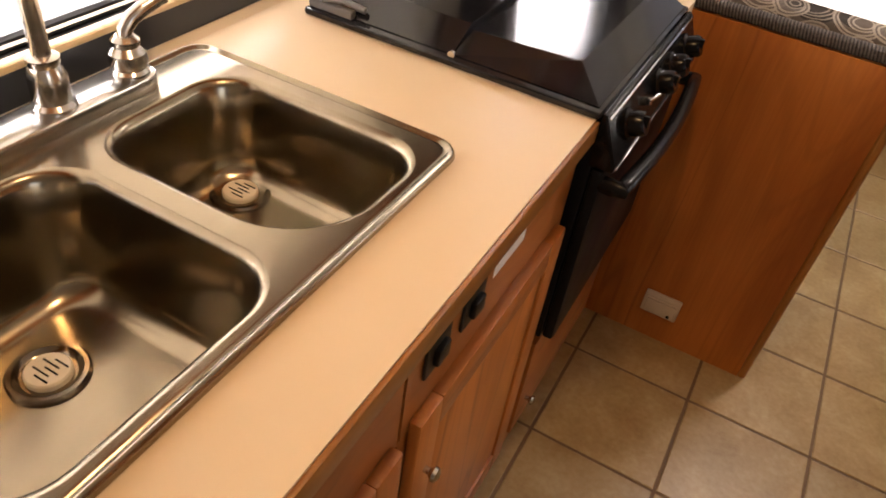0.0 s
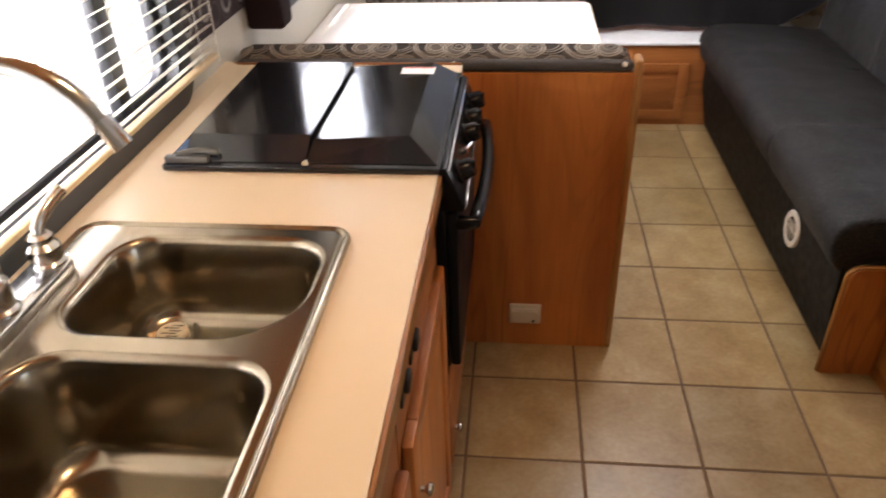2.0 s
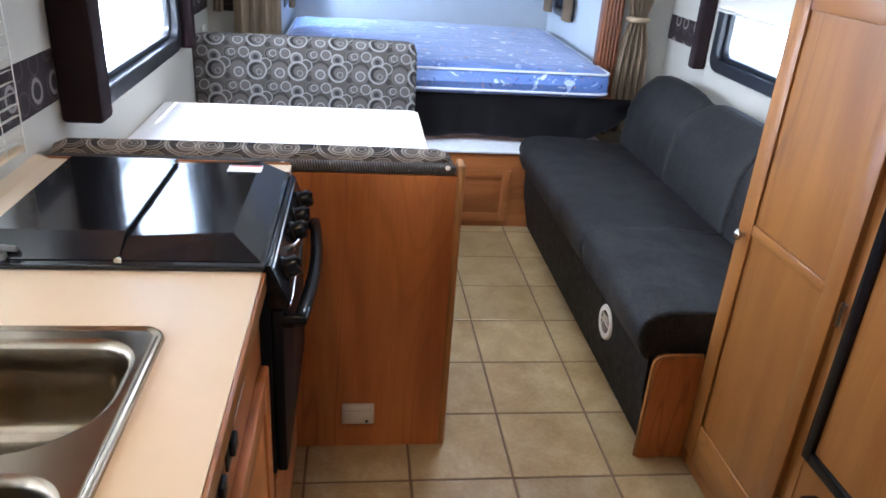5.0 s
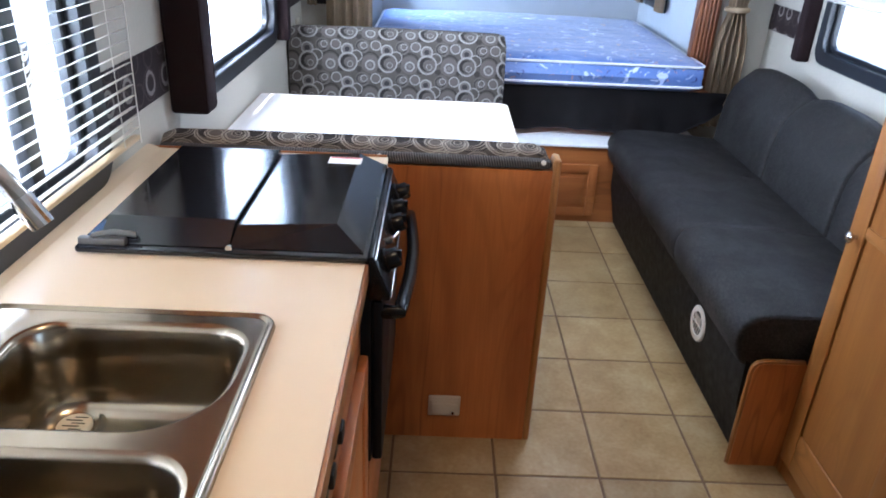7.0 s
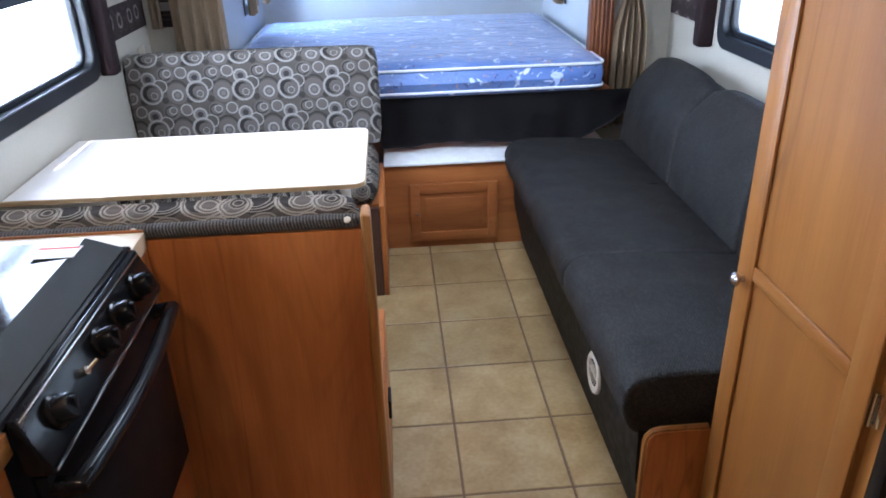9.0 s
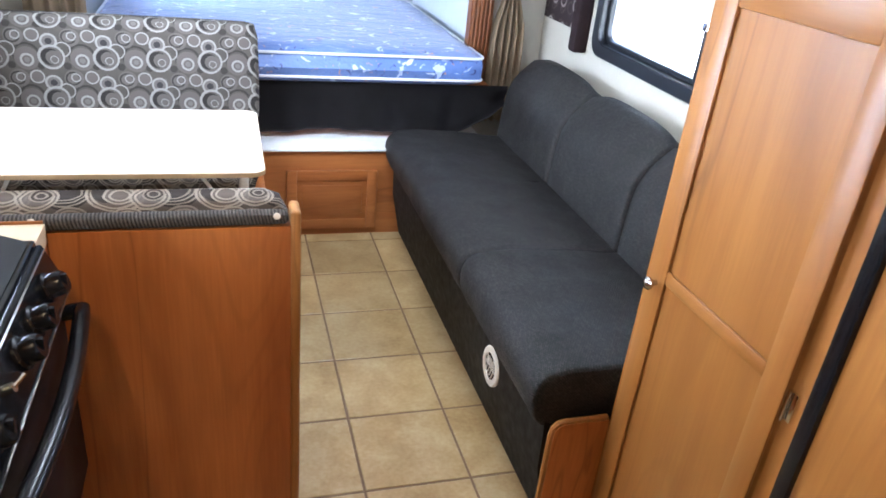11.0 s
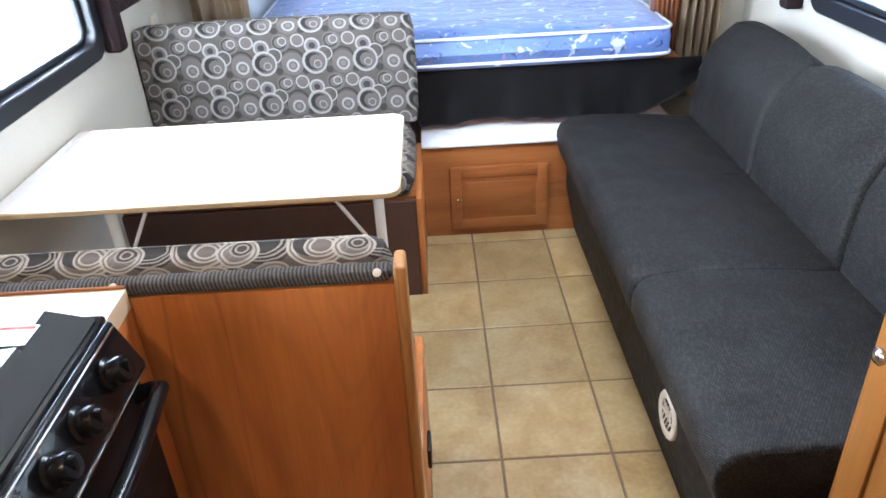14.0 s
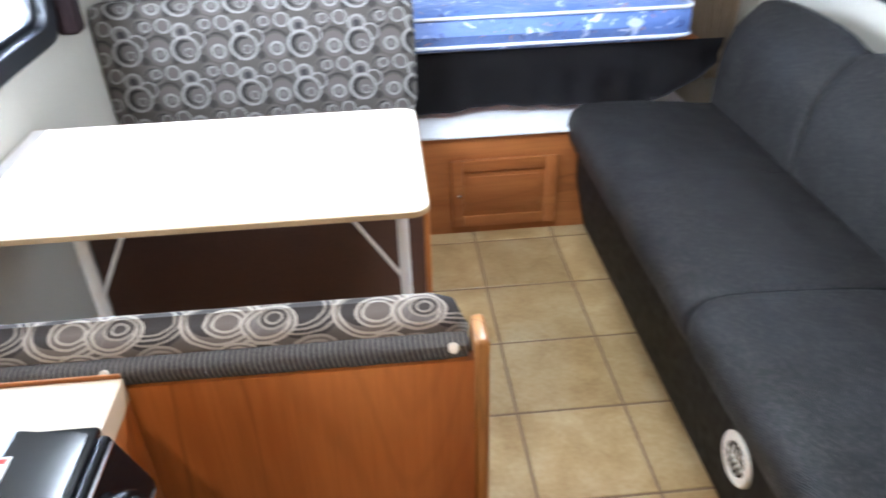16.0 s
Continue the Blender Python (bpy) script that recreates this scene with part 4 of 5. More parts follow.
# ---- base cabinets ----
def panel_door(name, parent, face, a0, a1, z0, z1, facing, mat_v, mat_h, rail=0.055, thick=0.018, inset=0.006, raised=False):
    """A frame-and-panel door facing +x, -x or -y: stiles, rails and a recessed panel in one leaf of parts."""
    def bx3(u0, u1, w0, w1, d0, d1, **k):
        if facing == "+x":
            return box(face + d0, face + d1, u0, u1, w0, w1, **k)
        if facing == "-x":
            return box(face - d1, face - d0, u0, u1, w0, w1, **k)
        return box(u0, u1, face - d1, face - d0, w0, w1, **k)
    leaf = part(name, bx3(a0 + rail - 0.002, a1 - rail + 0.002, z0 + rail - 0.002, z1 - rail + 0.002, 0.001, thick - inset, bevel=0.002), mat_v, parent)
    for u0, u1 in ((a0, a0 + rail), (a1 - rail, a1)):
        part("stile", bx3(u0, u1, z0, z1, 0.0, thick, bevel=0.004), mat_v, leaf)
    for w0, w1 in ((z0, z0 + rail), (z1 - rail, z1)):
        part("rail", bx3(a0 + rail, a1 - rail, w0, w1, 0.0, thick - 0.0007, bevel=0.0015), mat_h, leaf)
    if raised:
        part("raised_panel", bx3(a0 + rail + 0.022, a1 - rail - 0.022, z0 + rail + 0.022, z1 - rail - 0.022, thick - inset - 0.001, thick - 0.001, bevel=0.004), mat_v, leaf)
    return leaf


def pull(name, parent, x, y, z, dy):
    """A flat dark latch plate with a raised finger tab."""
    plate = box(x, x + 0.005, y - dy, y + dy, z - 0.027, z + 0.027, bevel=0.003)
    add_box(plate, x + 0.004, x + 0.013, y - dy * 0.5, y + dy * 0.5, z - 0.012, z + 0.014, bevel=0.003)
    return part(name, plate, iron_mat, parent, "flat dark iron latch plate")


def base_cabinet(y0, y1, doors, label, pulls=()):
    c = thing("base_cabinet", (-0.95, (y0 + y1) / 2, 0.0), label, "cabinet", "galley cabinets")
    part("carcass", box(LEFT + 0.002, FACE - 0.001, y0 + 0.001, y1 - 0.001, 0.0, 0.70), wood_front, c)
    part("face_rail", box(FACE - 0.02, FACE + 0.0015, y0 + 0.001, y1 - 0.001, 0.701, COUNTER - 0.036), wood_flat, c)
    for p in pulls:
        pull("latch", c, FACE + 0.0015, p, 0.805, 0.028)
    for a, b in doors:
        d = panel_door("door", c, FACE + 0.0015, a, b, 0.10, 0.722, "+x", wood_front, wood_flat)
        part("knob", lathe((FACE + 0.019, a + 0.03, 0.60), [(0.005, 0), (0.005, 0.008), (0.011, 0.014), (0.010, 0.019), (0.004, 0.022)], 16, (1, 0, 0)), nickel_mat, d, "nickel knob")
    return c


bc = base_cabinet(-0.945, STOVE_Y0 - 0.004, [(-0.928, -0.475)], "reddish cherry base cabinet beside the range", (-0.795, -0.883))
part("sticker", box(FACE + 0.0015, FACE + 0.0022, -0.735, -0.640, 0.800, 0.845), paper_mat, bc, "small white sticker")
base_cabinet(-1.55, -0.950, [(-1.53, -0.965)], "reddish cherry base cabinet under the sink", (-1.20, -1.29))
base_cabinet(-2.30, -1.555, [(-1.90, -1.575), (-2.28, -1.93)], "reddish cherry base cabinet at the galley end", (-1.74, -2.1))
kick = thing("range_base_cabinet", (-0.86, -0.195, 0.0), "cherry wood drawer unit under the range", "cabinet", "galley cabinets")
part("carcass", box(-1.14, FACE - 0.001, STOVE_Y0, 0.15, 0.0, 0.428), wood_front, kick)
dr = part("drawer_front", box(FACE + 0.0005, FACE + 0.018, STOVE_Y0 + 0.012, STOVE_Y1 - 0.012, 0.11, 0.40, bevel=0.005), wood_flat, kick)
part("knob", lathe((FACE + 0.018, -0.385, 0.19), [(0.005, 0), (0.005, 0.008), (0.011, 0.014), (0.010, 0.019), (0.004, 0.022)], 16, (1, 0, 0)), nickel_mat, dr, "nickel knob")
part("filler", box(LEFT + 0.002, FACE + 0.010, STOVE_Y1 + 0.002, 0.152, 0.429, COUNTER - 0.037), wood_front, kick)

# ---- dinette ----
PX = -0.192
part_wall = thing("dinette_partition", (-0.72, 0.17, 0.0), "reddish cherry laminate half-height dinette partition", "partition")
part("panel", box(LEFT + 0.001, PX - 0.02, 0.157, 0.178, 0.0, 0.879), wood_front, part_wall)
part("edge_post", box(PX - 0.02, PX, 0.153, 0.214, 0.0, 0.911, bevel=0.007, seg=3), wood_edge, part_wall, "light wood edge trim")
part("top_strip", box(LEFT + 0.001, -0.64, 0.1535, 0.1565, 0.8985, 0.9050, bevel=0.001), wood_cross, part_wall)
outlet = thing("power_outlet", (-0.459, 0.156, 0.089), "ivory plastic outlet plate low on the partition", "outlet")
part("plate", box(-0.507, -0.411, 0.146, 0.1565, 0.089, 0.160, bevel=0.004), white_plastic, outlet)
part("cover_flap", box(-0.499, -0.419, 0.140, 0.146, 0.096, 0.140, bevel=0.004), white_plastic, outlet)
part("flap_hinge", tube([(-0.499, 0.1445, 0.1445), (-0.419, 0.1445, 0.1445)], 0.0035, 8), white_plastic, outlet)
part("socket_dot", cyl((-0.433, 0.1405, 0.105), (-0.433, 0.1385, 0.105), 0.0042), black_plastic, outlet)


def cushion(x0, x1, y0, y1, z0, z1, r=0.03, puff=0.012, nx=24, ny=8, nz=8):
    """A soft upholstered block: rounded box whose faces swell a little."""
    bm = bmesh.new()
    add_box(bm, x0, x1, y0, y1, z0, z1)
    cuts = {0: nx, 1: ny, 2: nz}
    for ax, n in cuts.items():
        lo, hi = (x0, x1) if ax == 0 else (y0, y1) if ax == 1 else (z0, z1)
        for k in range(1, n):
            no = Vector((0, 0, 0))
            no[ax] = 1
            co = Vector((0, 0, 0))
            co[ax] = lo + (hi - lo) * k / n
            bmesh.ops.bisect_plane(bm, geom=bm.verts[:] + bm.edges[:] + bm.faces[:], plane_co=co, plane_no=no)
    lo, hi = Vector((x0, y0, z0)), Vector((x1, y1, z1))
    mid, half = (lo + hi) / 2, (hi - lo) / 2
    for v in bm.verts:
        d = v.co - mid
        core = Vector(tuple(max(-half[k] + r, min(half[k] - r, d[k])) for k in range(3)))
        off = d - core
        if off.length > 1e-6:
            d = core + off.normalized() * min(r, off.length)
        q = [1 - min(1, abs(d[k]) / half[k]) ** 2 for k in range(3)]
        for k in range(3):
            a, b = [j for j in range(3) if j != k]
            if abs(abs(d[k]) - half[k]) < 1e-4:
                d[k] += math.copysign(puff * math.sqrt(max(0, q[a] * q[b])), d[k])
        v.co = mid + d
    return bm


def bench(y0, y1, fy, label):
    b = thing("dinette_bench", (-0.7, (y0 + y1) / 2, 0.0), label, "bench", "dinette benches")
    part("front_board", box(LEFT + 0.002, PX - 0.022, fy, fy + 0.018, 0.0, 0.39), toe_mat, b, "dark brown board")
    part("side_panel", box(PX - 0.021, PX - 0.001, y0, y1, 0.0, 0.40, bevel=0.004), wood_front, b)
    part("seat_board", box(LEFT + 0.002, PX - 0.022, y0 + 0.02, y1 - 0.02, 0.39, 0.401), wood_cross, b)
    part("seat_cushion", cushion(LEFT + 0.004, PX - 0.030, y0 + 0.004, y1 - 0.004, 0.402, 0.505, 0.03), fabric_back, b, "ring-print seat cushion")
    return b


near = bench(0.222, 0.66, 0.64, "cherry dinette bench with ring-print cushions")
ncush = part("back_cushion", cushion(LEFT + 0.006, PX - 0.024, 0.180, 0.268, 0.508, 0.928, 0.040, 0.006, 24, 12, 10), fabric_back, near, "ring-print back cushion")
part("ribbed_band", cushion(LEFT + 0.02, PX - 0.024, 0.156, 0.192, 0.880, 0.906, 0.010, 0.001, 30, 3, 3), rib_mat, ncush, "grey-brown ribbed band")
for x in (-0.238, -0.66):
    part("snap_button", lathe((x, 0.160, 0.899), [(0.0065, 0), (0.0072, 0.002), (0.006, 0.0042), (0.002, 0.005)], 16, (0, -0.7, 0.7)), white_plastic, ncush, "cream snap button")
part("side_latch", boxes((PX - 0.001, PX + 0.008, 0.40, 0.47, 0.20, 0.26), bevel=0.004), iron_mat, near, "dark metal latch")
far = bench(1.455, 1.98, 1.455, "cherry dinette bench with ring-print cushions below the bunk")
part("back_cushion", cushion(LEFT + 0.006, PX - 0.006, 1.915, 2.01, 0.508, 0.925, 0.022, 0.008), fabric_far, far, "ring-print back cushion")

table = thing("dinette_table", (-0.73, 1.16, 0.0), "white laminate dinette table with light wood edge on folding white legs", "table")
TX0, TX1, TY0, TY1, TZ = LEFT + 0.004, -0.226, 0.772, 1.352, 0.750


def table_outline(q, r=0.04):
    """Square against the wall, rounded towards the aisle."""
    arc = lambda cx, cy, a0: [(cx + (r - q) * math.cos(radians(a0 + 15 * k)), cy + (r - q) * math.sin(radians(a0 + 15 * k))) for k in range(7)]
    return [(TX0 + q, TY1 - q), (TX0 + q, TY0 + q)] + arc(TX1 - r, TY0 + r, -90) + arc(TX1 - r, TY1 - r, 0)


outl = table_outline(0.0)
part("tabletop", prism(table_outline(0.003), TZ - 0.0135, TZ - 0.001, "z"), table_mat, table)
eb = bmesh.new()
o2 = table_outline(0.003)
lp = [[eb.verts.new((u, v, z)) for u, v in pts] for pts, z in ((outl, TZ - 0.0145), (outl, TZ - 0.002), (o2, TZ), (o2, TZ - 0.0145))]
for A, B in zip(lp, lp[1:] + lp[:1]):
    for k in range(len(outl)):
        eb.faces.new((A[k], A[(k + 1) % len(outl)], B[(k + 1) % len(outl)], B[k]))
part("edge_band", eb, edge_mat, table, "tan edge band")
for x in (-0.285, -0.96):
    y0, y1, zt = TY0 + 0.05, TY1 - 0.10, TZ - 0.0135
    lg = part("leg", joined(tube([(x, y0, zt), (x, y0, 0.0)], 0.0135, 12), tube([(x, y0, 0.012), (x, y1, 0.012)], 0.011, 10)), white_metal, table)
    part("brace", tube([(x, y0, 0.545), (x + (-0.12 if x > -0.5 else 0.10), y0, zt - 0.002)], 0.005, 8), white_metal, lg)

# ---- bunk end ----
base = thing("bunk_base_cabinet", (0.12, 1.95, 0.0), "cherry cabinet below the bunk with a low panelled door", "cabinet")
part("face", box(PX, 0.86, 1.905, NOSE - 0.002, 0.0, 0.405), wood_cross, base)
part("ledge", box(PX, 0.86, 1.890, NOSE - 0.002, 0.406, 0.418, bevel=0.004), ledge_mat, base, "white felt-covered ledge")
bd = panel_door("door", base, 1.9045, -0.084, 0.320, 0.036, 0.316, "-y", wood_cross, wood_cross, 0.045, 0.018, raised=True)
part("knob", lathe((-0.055, 1.887, 0.175), [(0.004, 0), (0.004, 0.006), (0.007, 0.010), (0.003, 0.014)], 14, (0, -1, 0)), nickel_mat, bd)
platform = solid("bunk_platform", box(BUNK_L + 0.002, BUNK_R - 0.002, 2.10, BUNK_END - 0.002, 0.62, 0.665), wood_flat, "plywood bunk platform under the mattress", "bed platform")
mattress = thing("mattress", (0, 2.8, 0.666), "blue floral mattress with white piping on the bunk", "mattress")
MX0, MX1, MY0, MY1, MZ0, MZ1 = -0.90, 0.828, 2.03, 3.60, 0.668, 0.815


def puffy(x0, x1, y0, y1, z0, z1):
    bm = cushion(x0, x1, y0, y1, z0, z1, 0.045, 0.02, 26, 24, 4)
    for v in bm.verts:
        if v.co.z > z1 - 0.02:
            v.co.z += 0.008 * noise.noise(Vector((v.co.x * 5, v.co.y * 6, 0)))
    return bm


part("body", puffy(MX0, MX1, MY0, MY1, MZ0, MZ1), mattress_mat, mattress)
for z, ins in ((MZ1 - 0.016, 0.004), (MZ0 + 0.030, 0.001)):
    part("piping", tube([(u, v, z) for u, v in rounded(MX0 + ins, MX1 - ins, MY0 + ins, MY1 - ins, 0.05, 6)], 0.0065, 8, closed=True), piping_mat, mattress, "white piping cord")


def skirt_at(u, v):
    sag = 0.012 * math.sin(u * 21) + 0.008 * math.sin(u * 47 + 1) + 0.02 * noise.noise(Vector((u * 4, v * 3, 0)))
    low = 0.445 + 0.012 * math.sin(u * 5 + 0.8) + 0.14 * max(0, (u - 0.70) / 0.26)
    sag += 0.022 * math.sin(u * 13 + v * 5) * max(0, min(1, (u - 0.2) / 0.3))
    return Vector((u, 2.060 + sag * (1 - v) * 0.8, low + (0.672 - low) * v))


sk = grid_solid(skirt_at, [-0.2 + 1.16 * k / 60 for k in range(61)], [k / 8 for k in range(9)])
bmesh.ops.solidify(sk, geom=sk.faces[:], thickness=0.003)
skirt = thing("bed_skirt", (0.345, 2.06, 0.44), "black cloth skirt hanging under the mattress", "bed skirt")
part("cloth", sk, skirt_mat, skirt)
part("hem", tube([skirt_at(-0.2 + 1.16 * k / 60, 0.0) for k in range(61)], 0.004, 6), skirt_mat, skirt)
# fluted jamb of the bunk opening
fl = bmesh.new()
add_box(fl, 0.815, 0.925, 2.29, NOSE - 0.002, 0.42, 1.85)
for k in range(5):
    add_cyl(fl, (0.830 + k * 0.020, 2.29, 0.43), (0.830 + k * 0.020, 2.29, 1.84), 0.0082, n=10)
solid("door_jamb", fl, wood_jamb, "fluted cherry wood jamb of the bunk opening", "jamb", kind="structure")


def curtain(x0, x1, y, z0, z1, label, tie=None, waves=5, group="bunk curtains"):
    """Gathered cloth, tied back where a height is given."""
    mid = (x0 + x1) / 2

    def at(u, v):
        z = z0 + (z1 - z0) * v
        pinch = 1.0 if tie is None else 1 - 0.5 * math.exp(-((z - tie) / 0.10) ** 2)
        amp = 0.022 * (0.6 + 0.4 * pinch)
        return Vector((mid + (u - 0.5) * (x1 - x0) * pinch, y + amp * math.sin(u * waves * 2 * math.pi) + 0.006 * noise.noise(Vector((u * 9, z * 4, 3))), z))
    bm = grid_solid(at, [k / 60 for k in range(61)], [k / 24 for k in range(25)])
    bmesh.ops.solidify(bm, geom=bm.faces[:], thickness=0.002)
    ob = thing("curtain", (mid, y, z0), label, "curtain", group)
    part("cloth", bm, curtain_mat, ob)
    if tie:
        part("tieback", tube([(mid + (x1 - x0) * 0.29 * math.cos(a), y + 0.04 * math.sin(a), tie) for a in (2 * math.pi * k / 24 for k in range(24))], 0.014, 8, closed=True), curtain_mat, ob)
    return ob


curtain(0.905, 1.08, 2.24, 0.45, 1.85, "tan curtain tied back beside the bunk opening", 1.06)
curtain(-1.10, -0.865, 2.26, 0.50, 1.85, "tan curtain gathered beside the bunk opening", None, 4)

curtain(-1.205, -1.155, 2.30, 0.98, 1.85, "narrow tan curtain edge in the corner", None, 2)
for y in (3.07, 3.58):
    for x in (BUNK_L + 0.05, BUNK_R - 0.05):
        cu = thing("curtain", (x, y, 0.93), "short tan curtain beside the bunk window", "curtain", "bunk window curtains")
        cm = grid_solid(lambda u, v: Vector((x + 0.018 * math.sin(u * 20), y + (u - 0.5) * 0.13, 0.93 + 0.55 * v)), [k / 40 for k in range(41)], [k / 6 for k in range(7)])
        bmesh.ops.solidify(cm, geom=cm.faces[:], thickness=0.002)
        part("cloth", cm, curtain_mat, cu)
plate = thing("switch_plate", (-1.215, 2.20, 0.86), "small white switch plate on the wall", "switch")
part("plate", box(-1.244, -1.236, 2.16, 2.24, 0.86, 0.925, bevel=0.002), white_plastic, plate)
part("rocker", box(-1.236, -1.232, 2.185, 2.215, 0.875, 0.91, bevel=0.001), white_plastic, plate)

# ---- sofa ----
SF = (0.115, 1.945)
sofa = thing("jackknife_sofa", (0.8, 1.03, 0.0), "charcoal woven jackknife sofa with a black base", "sofa")
part("base", prism([(0.440, 0.0), (1.205, 0.0), (1.205, 0.36), (0.395, 0.36), (0.400, 0.20)], SF[0], SF[1], "y"), sofa_side, sofa)


def seat_section(y0, y1):
    """Front-rounded seat, running back to the crease."""
    prof = [(0.42, 0.325), (0.388, 0.332), (0.366, 0.362), (0.354, 0.42), (0.362, 0.460), (0.388, 0.486), (0.43, 0.497), (0.55, 0.498), (0.70, 0.490), (0.84, 0.475), (0.93, 0.455), (0.95, 0.40), (0.95, 0.365), (0.7, 0.362)]
    ys = [0.0, 0.006, 0.014, 0.024, 0.12, 0.3, 0.5, 0.7, 0.88, 0.976, 0.986, 0.994, 1.0]
    cx, cz = 0.62, 0.43

    def pt(k, s):
        u, w = prof[k % len(prof)]
        e = min(s, 1 - s)
        shrink = 1 - 0.13 * max(0, 1 - e / 0.022) ** 2
        lift = 0.006 * math.sin(math.pi * s) if w > 0.47 else 0
        return Vector((cx + (u - cx) * (1 - (1 - shrink) * 0.5), y0 + (y1 - y0) * s, cz + (w - cz) * shrink + lift))
    bm = bmesh.new()
    rows = [[bm.verts.new(pt(k, s)) for k in range(len(prof))] for s in ys]
    n = len(prof)
    for a, b in zip(rows, rows[1:]):
        for k in range(n):
            bm.faces.new((a[k], b[k], b[(k + 1) % n], a[(k + 1) % n]))
    bm.faces.new(rows[0])
    bm.faces.new(rows[-1][::-1])
    bmesh.ops.recalc_face_normals(bm, faces=bm.faces)
    bmesh.ops.subdivide_edges(bm, edges=bm.edges[:], cuts=1, use_grid_fill=True, smooth=0.6)
    return bm


def back_section(y0, y1):
    """A leaning back pad with a crowned top."""
    def pt(s, v, side):
        crown = 0.036 * (1 - abs(2 * s - 1) ** 3.6)
        top = 0.808 + crown
        z = 0.43 + (top - 0.43) * v
        e = min(s, 1 - s)
        side_in = 0.028 * max(0, 1 - e / 0.03) ** 2
        tuck = side_in + 0.085 * max(0, (v - 0.62) / 0.38) ** 2.2
        front = 0.885 + 0.075 * v - 0.012 * math.sin(math.pi * min(1, v * 1.1)) + tuck
        rear = 1.13 + 0.05 * v - 0.06 * max(0, (v - 0.8) / 0.2) ** 2
        if side == 1:
            z -= 0.045 * max(0, (v - 0.75) / 0.25) ** 2
        if side == 0.5:
            return Vector((front * 0.5 + rear * 0.5, y0 + (y1 - y0) * s + 0.06, z + 0.001))
        return Vector((front if side == 0 else rear, y0 + (y1 - y0) * s + 0.06 * v, z))
    ss = [0, 0.008, 0.018, 0.03, 0.08, 0.16, 0.28, 0.4, 0.5, 0.6, 0.72, 0.84, 0.92, 0.97, 0.982, 0.992, 1.0]
    vs = [0, 0.08, 0.2, 0.35, 0.5, 0.65, 0.78, 0.86, 0.92, 0.97, 1.0]
    loop = [(0, v) for v in vs] + [(0.5, 1.0)] + [(1, v) for v in vs[::-1]]
    bm = bmesh.new()
    rows = [[bm.verts.new(pt(s, v, side)) for side, v in loop] for s in ss]
    n = len(loop)
    for a, b in zip(rows, rows[1:]):
        for k in range(n):
            bm.faces.new((a[k], b[k], b[(k + 1) % n], a[(k + 1) % n]))
    bm.faces.new(rows[0])
    bm.faces.new(rows[-1][::-1])
    bmesh.ops.recalc_face_normals(bm, faces=bm.faces)
    return bm


CUTS = (SF[0], 0.745, 1.335, SF[1])
for y0, y1 in ((CUTS[0], CUTS[1]), (CUTS[1], CUTS[3])):
    part("seat_cushion", seat_section(y0, y1), sofa_mat, sofa)
for y0, y1 in zip(CUTS, CUTS[1:]):
    part("back_cushion", back_section(y0, y1), sofa_mat, sofa, crisp=85)
# Seams as black cords in the grooves, standing in for the creases' shade.
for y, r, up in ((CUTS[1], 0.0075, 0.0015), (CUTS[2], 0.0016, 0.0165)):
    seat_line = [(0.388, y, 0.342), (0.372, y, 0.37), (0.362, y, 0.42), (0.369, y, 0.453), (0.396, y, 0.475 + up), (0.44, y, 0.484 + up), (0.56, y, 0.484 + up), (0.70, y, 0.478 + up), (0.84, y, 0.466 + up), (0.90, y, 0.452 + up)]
    part("seat_seam", tube(seat_line, r, 8), seam_shade_mat, sofa, "sewn seam, its crease shade drawn as a dark cord")
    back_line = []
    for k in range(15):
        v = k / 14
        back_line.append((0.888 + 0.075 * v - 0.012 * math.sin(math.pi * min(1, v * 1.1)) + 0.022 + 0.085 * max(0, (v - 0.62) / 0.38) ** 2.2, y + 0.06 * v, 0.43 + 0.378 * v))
    part("back_seam", tube(back_line, 0.006, 8), seam_shade_mat, sofa, "sewn seam, its crease shade drawn as a dark cord")
part("back_frame", box(1.10, 1.21, SF[0] + 0.02, SF[1] - 0.02, 0.362, 0.70, bevel=0.01), sofa_side, sofa)
vent = thing("floor_vent", (0.398, 0.484, 0.17), "round white plastic heating vent in the sofa base", "vent")
vc = Vector((0.3985, 0.488, 0.246))
ax = Vector((-1, 0, 0.02)).normalized()
part("ring", lathe(vc, [(0.062, -0.01), (0.062, 0.004), (0.058, 0.008), (0.042, 0.008), (0.040, 0.003), (0.040, -0.01)], 32, ax), white_plastic, vent, "pale plastic ring")
part("well", cyl(vc + ax * 0.0035, vc + ax * 0.0042, 0.0405, n=32), black_plastic, vent, "dark vent opening")
for row in (-1, 1):
    for k in range(4):
        y, z = vc.y - 0.0225 + k * 0.015, vc.z + row * 0.0155
        part("louvre", tube([(vc.x - 0.0062, y - 0.005 * row, z - 0.0135), (vc.x - 0.0062, y + 0.005 * row, z + 0.0135)], 0.0024, 6), white_plastic, vent)
part("cross_bar", box(vc.x - 0.0082, vc.x - 0.0054, vc.y - 0.039, vc.y + 0.039, vc.z - 0.002, vc.z + 0.002), white_plastic, vent)
endp = prism([(0.405, 0.0), (0.550, 0.0), (0.550, 0.365), (0.435, 0.365), (0.418, 0.360), (0.408, 0.348), (0.405, 0.33)], 0.078, 0.100, "y")
sep = thing("sofa_end_panel", (0.475, 0.089, 0.0), "reddish cherry panel at the sofa's end", "panel")
part("board", endp, wood_front, sep)
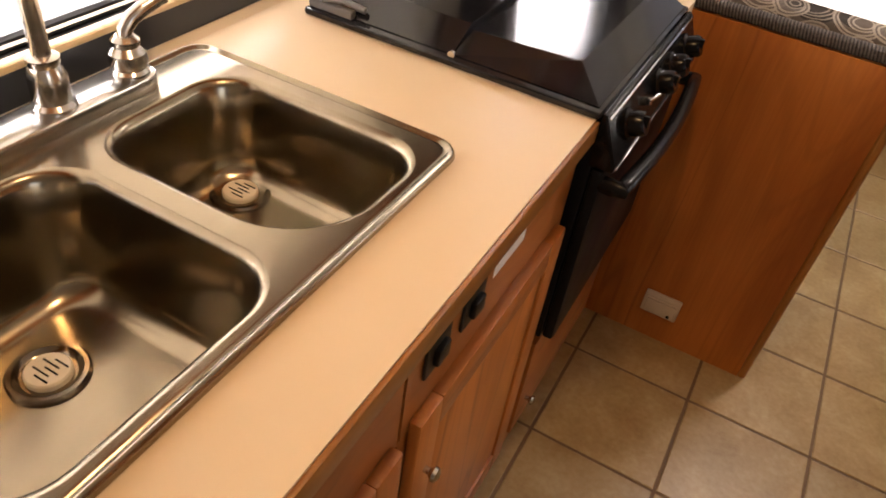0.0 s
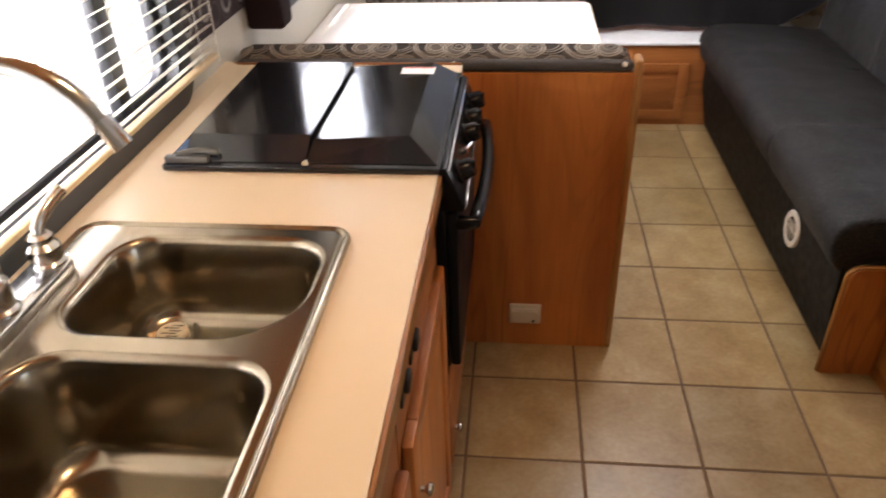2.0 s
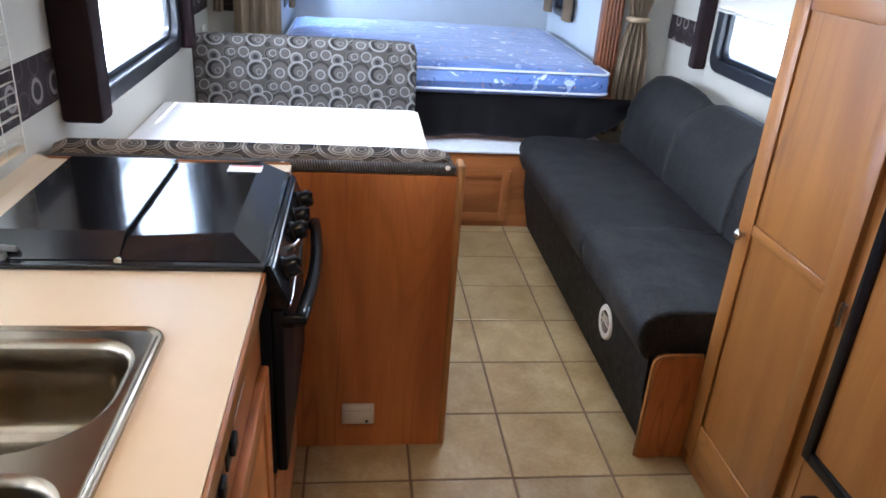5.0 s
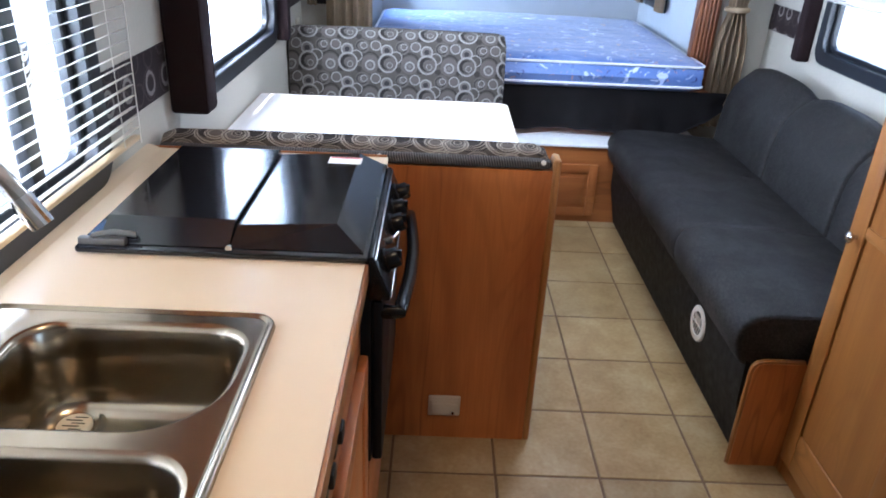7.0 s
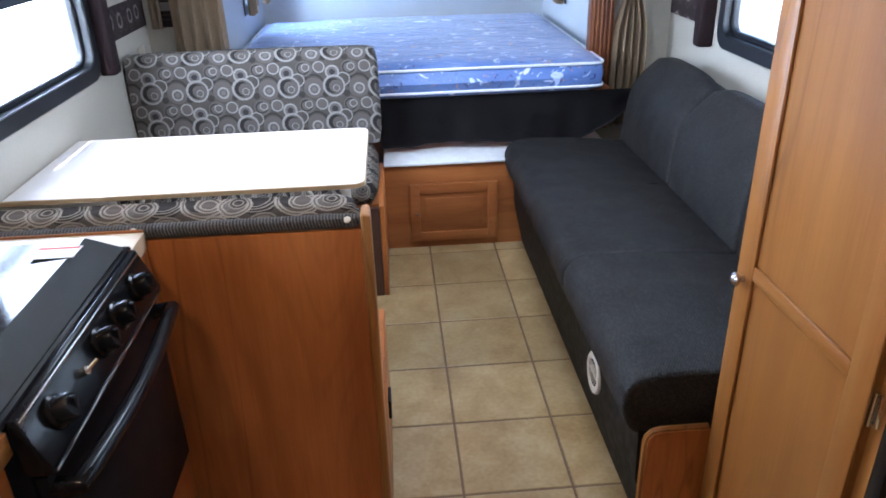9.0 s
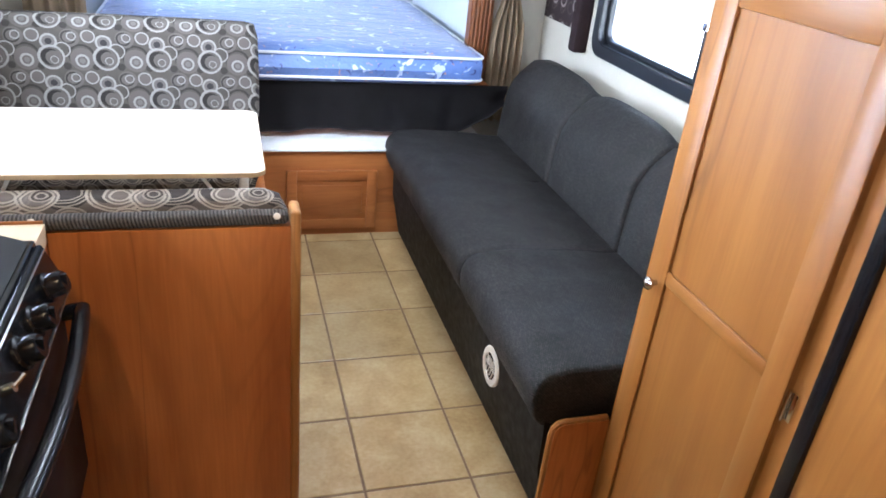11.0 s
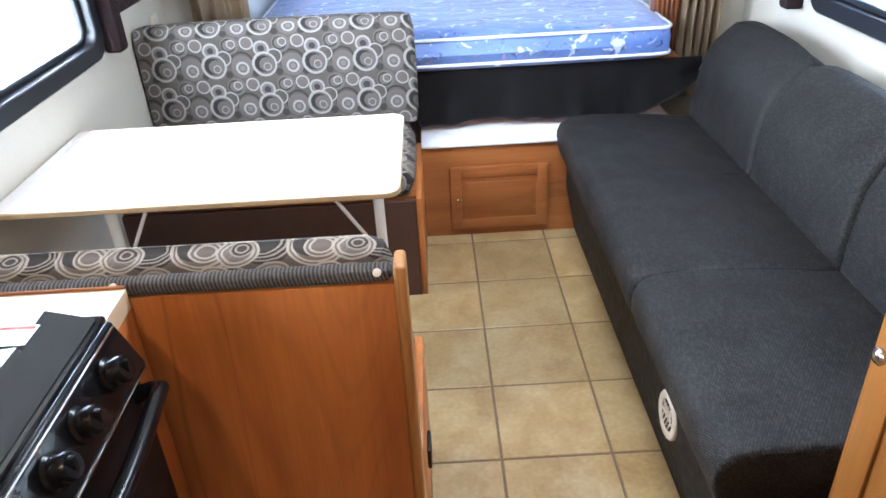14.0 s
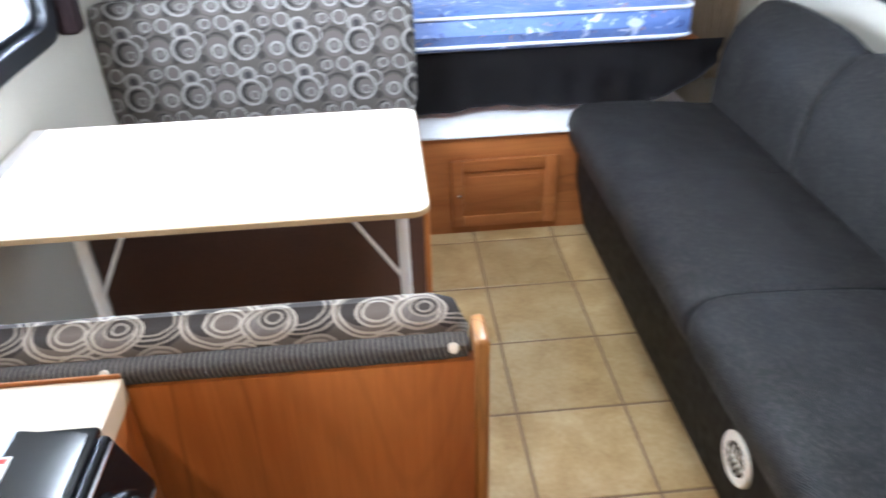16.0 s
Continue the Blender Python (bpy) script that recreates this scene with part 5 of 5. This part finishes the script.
part("edge_band", tube([(0.405, 0.089, 0.002), (0.405, 0.089, 0.33), (0.408, 0.089, 0.348), (0.418, 0.089, 0.360), (0.435, 0.089, 0.365), (0.548, 0.089, 0.365)], 0.0095, 8), wood_light, sep, "light rounded edge band")

# ---- overhead ----
# Unseen vent frame and lid, added to house the aisle fill lamp.
vent_f = thing("unseen_roof_vent", (0.13, 0.93, CEIL - 0.012), "unseen white roof vent frame added round the aisle fill lamp", "roof vent", kind="structure")
part("frame", boxes((-0.085, -0.048, 0.715, 1.145, CEIL - 0.012, CEIL - 0.001), (0.308, 0.345, 0.715, 1.145, CEIL - 0.012, CEIL - 0.001), (-0.048, 0.308, 0.715, 0.752, CEIL - 0.012, CEIL - 0.001), (-0.048, 0.308, 1.108, 1.145, CEIL - 0.012, CEIL - 0.001), bevel=0.003), white_metal, vent_f)
part("lid", box(-0.06, 0.32, 0.74, 1.12, CEIL + 0.052, CEIL + 0.062, bevel=0.004), white_metal, vent_f)

# Never in view: added so the steel reflects brown and less light bounces.
oc = thing("unseen_overhead_cabinet", (-1.08, -1.07, 1.53), "unseen cherry overhead cabinet, added for brown reflections in the sink", "cabinet")
part("carcass", box(LEFT + 0.001, -0.93, -2.30, 0.15, 1.53, CEIL - 0.001), wood_cross, oc)
for k in range(4):
    panel_door("door", oc, -0.9295, -2.29 + k * 0.61, -1.69 + k * 0.61, 1.55, CEIL - 0.02, "+x", wood_front, wood_flat)
lampf = thing("ceiling_light", (-0.62, -0.95, 1.95), "round brass-rimmed ceiling light over the galley", "ceiling light")
part("rim", lathe((-0.62, -0.95, 1.955), [(0.085, 0.024), (0.088, 0.006), (0.080, 0.0), (0.074, 0.004)], 28), nickel_mat, lampf)

# ---- wardrobe and fridge ----
WX = 0.553
ward = thing("wardrobe", (0.85, -0.19, 0.0), "light maple wardrobe with a tall two-panel door", "wardrobe")
part("carcass", box(WX, RIGHT - 0.002, -0.418, 0.076, 0.0, CEIL - 0.002), wood_light, ward)
part("far_side_trim", box(WX - 0.004, WX - 0.0005, 0.050, 0.076, 0.0, CEIL - 0.002), wood_light, ward)
door_y0, door_y1, DZ0, DZ1 = -0.382, 0.050, 0.065, 1.46
wd = part("door", box(WX - 0.011, WX - 0.0005, door_y0 + 0.002, door_y1 - 0.002, DZ0 + 0.002, DZ1 - 0.002), wood_light, ward)
for u0, u1 in ((door_y0, door_y0 + 0.055), (door_y1 - 0.06, door_y1)):
    part("stile", box(WX - 0.019, WX - 0.0115, u0, u1, DZ0, DZ1, bevel=0.003), wood_light, wd)
for w0, w1 in ((DZ0, DZ0 + 0.125), (0.800, 0.830), (1.355, DZ1)):
    part("rail", box(WX - 0.0185, WX - 0.0115, door_y0 + 0.055, door_y1 - 0.06, w0, w1, bevel=0.003), wood_light_y, wd)
part("knob", lathe((WX - 0.019, 0.016, 0.79), [(0.006, 0), (0.006, 0.010), (0.014, 0.016), (0.0145, 0.021), (0.010, 0.026), (0.003, 0.028)], 20, (-1, 0, 0)), nickel_mat, wd, "round nickel knob")
for z in (0.25, 0.785, 1.33):
    part("hinge", joined(box(WX - 0.006, WX - 0.002, door_y0 - 0.018, door_y0 - 0.002, z - 0.028, z + 0.028, bevel=0.001), cyl((WX - 0.009, door_y0 - 0.003, z - 0.03), (WX - 0.009, door_y0 - 0.003, z + 0.03), 0.004, n=10)), chrome_mat, wd, "chrome hinge")

fridge = thing("refrigerator", (0.86, -0.80, 0.47), "built-in fridge with maple door panels in black trim", "refrigerator")
part("cabinet", box(WX + 0.001, RIGHT - 0.002, -1.10, -0.420, 0.0, CEIL - 0.002), wood_light, fridge)
fy0, fy1, fz0, fz1 = -1.075, -0.432, 0.445, 1.70
tr = 0.028
part("trim", boxes((WX - 0.025, WX, fy0, fy0 + tr, fz0, fz1), (WX - 0.025, WX, fy1 - tr, fy1, fz0, fz1), (WX - 0.025, WX, fy0 + tr, fy1 - tr, fz0, fz0 + tr), (WX - 0.025, WX, fy0 + tr, fy1 - tr, 1.23, 1.26), (WX - 0.025, WX, fy0 + tr, fy1 - tr, fz1 - tr, fz1), bevel=0.003), black_plastic, fridge, "black plastic trim")
part("door_panel", box(WX - 0.014, WX - 0.001, fy0 + tr, fy1 - tr, fz0 + tr, 1.23), wood_light, fridge)
part("freezer_panel", box(WX - 0.014, WX - 0.001, fy0 + tr, fy1 - tr, 1.26, fz1 - tr), wood_light, fridge)
part("latch", box(WX - 0.045, WX - 0.0005, -0.545, -0.49, 0.34, 0.385, bevel=0.008), black_plastic, fridge, "black latch below the door")
# Unseen door half, added to close the assumed opening's lower part.
solid("entry_door", box(RIGHT + 0.02, RIGHT + 0.05, -2.28, -1.72, 0.06, 0.9, bevel=0.004), wall_mat, "cream lower half of an assumed entry door, out of view", "door", kind="structure")

# ---- floor, tile by tile ----
floor = solid("floor", box(LEFT - 0.06, RIGHT + 0.06, TAIL - 0.06, NOSE + 0.05, -0.06, -0.0025), grout_mat, "tan square floor tiles with brown joints", "floor", kind="structure")
tb = bmesh.new()
g = 0.0040
prof = [(T / 2 - g, -0.003), (T / 2 - g, -0.0012), (T / 2 - g - 0.002, 0.0)]
lps = [[tb.verts.new((sx * e, sy * e, z)) for sx, sy in ((-1, -1), (1, -1), (1, 1), (-1, 1))] for e, z in prof]
for A, B in zip(lps, lps[1:]):
    for k in range(4):
        tb.faces.new((A[k], A[(k + 1) % 4], B[(k + 1) % 4], B[k]))
tb.faces.new(lps[-1])
tile_mesh = bpy.data.meshes.new("tile")
tb.to_mesh(tile_mesh)
tb.free()
tile_mesh.materials.append(tile_mat)
for i in range(-4, 4):
    for j in range(-9, 8):
        t = new("tile", tile_mesh)
        t.parent = floor
        t.location = Vector(((i + 0.5) * T, (j + 0.5) * T, 0)) - PLACE[floor.name]
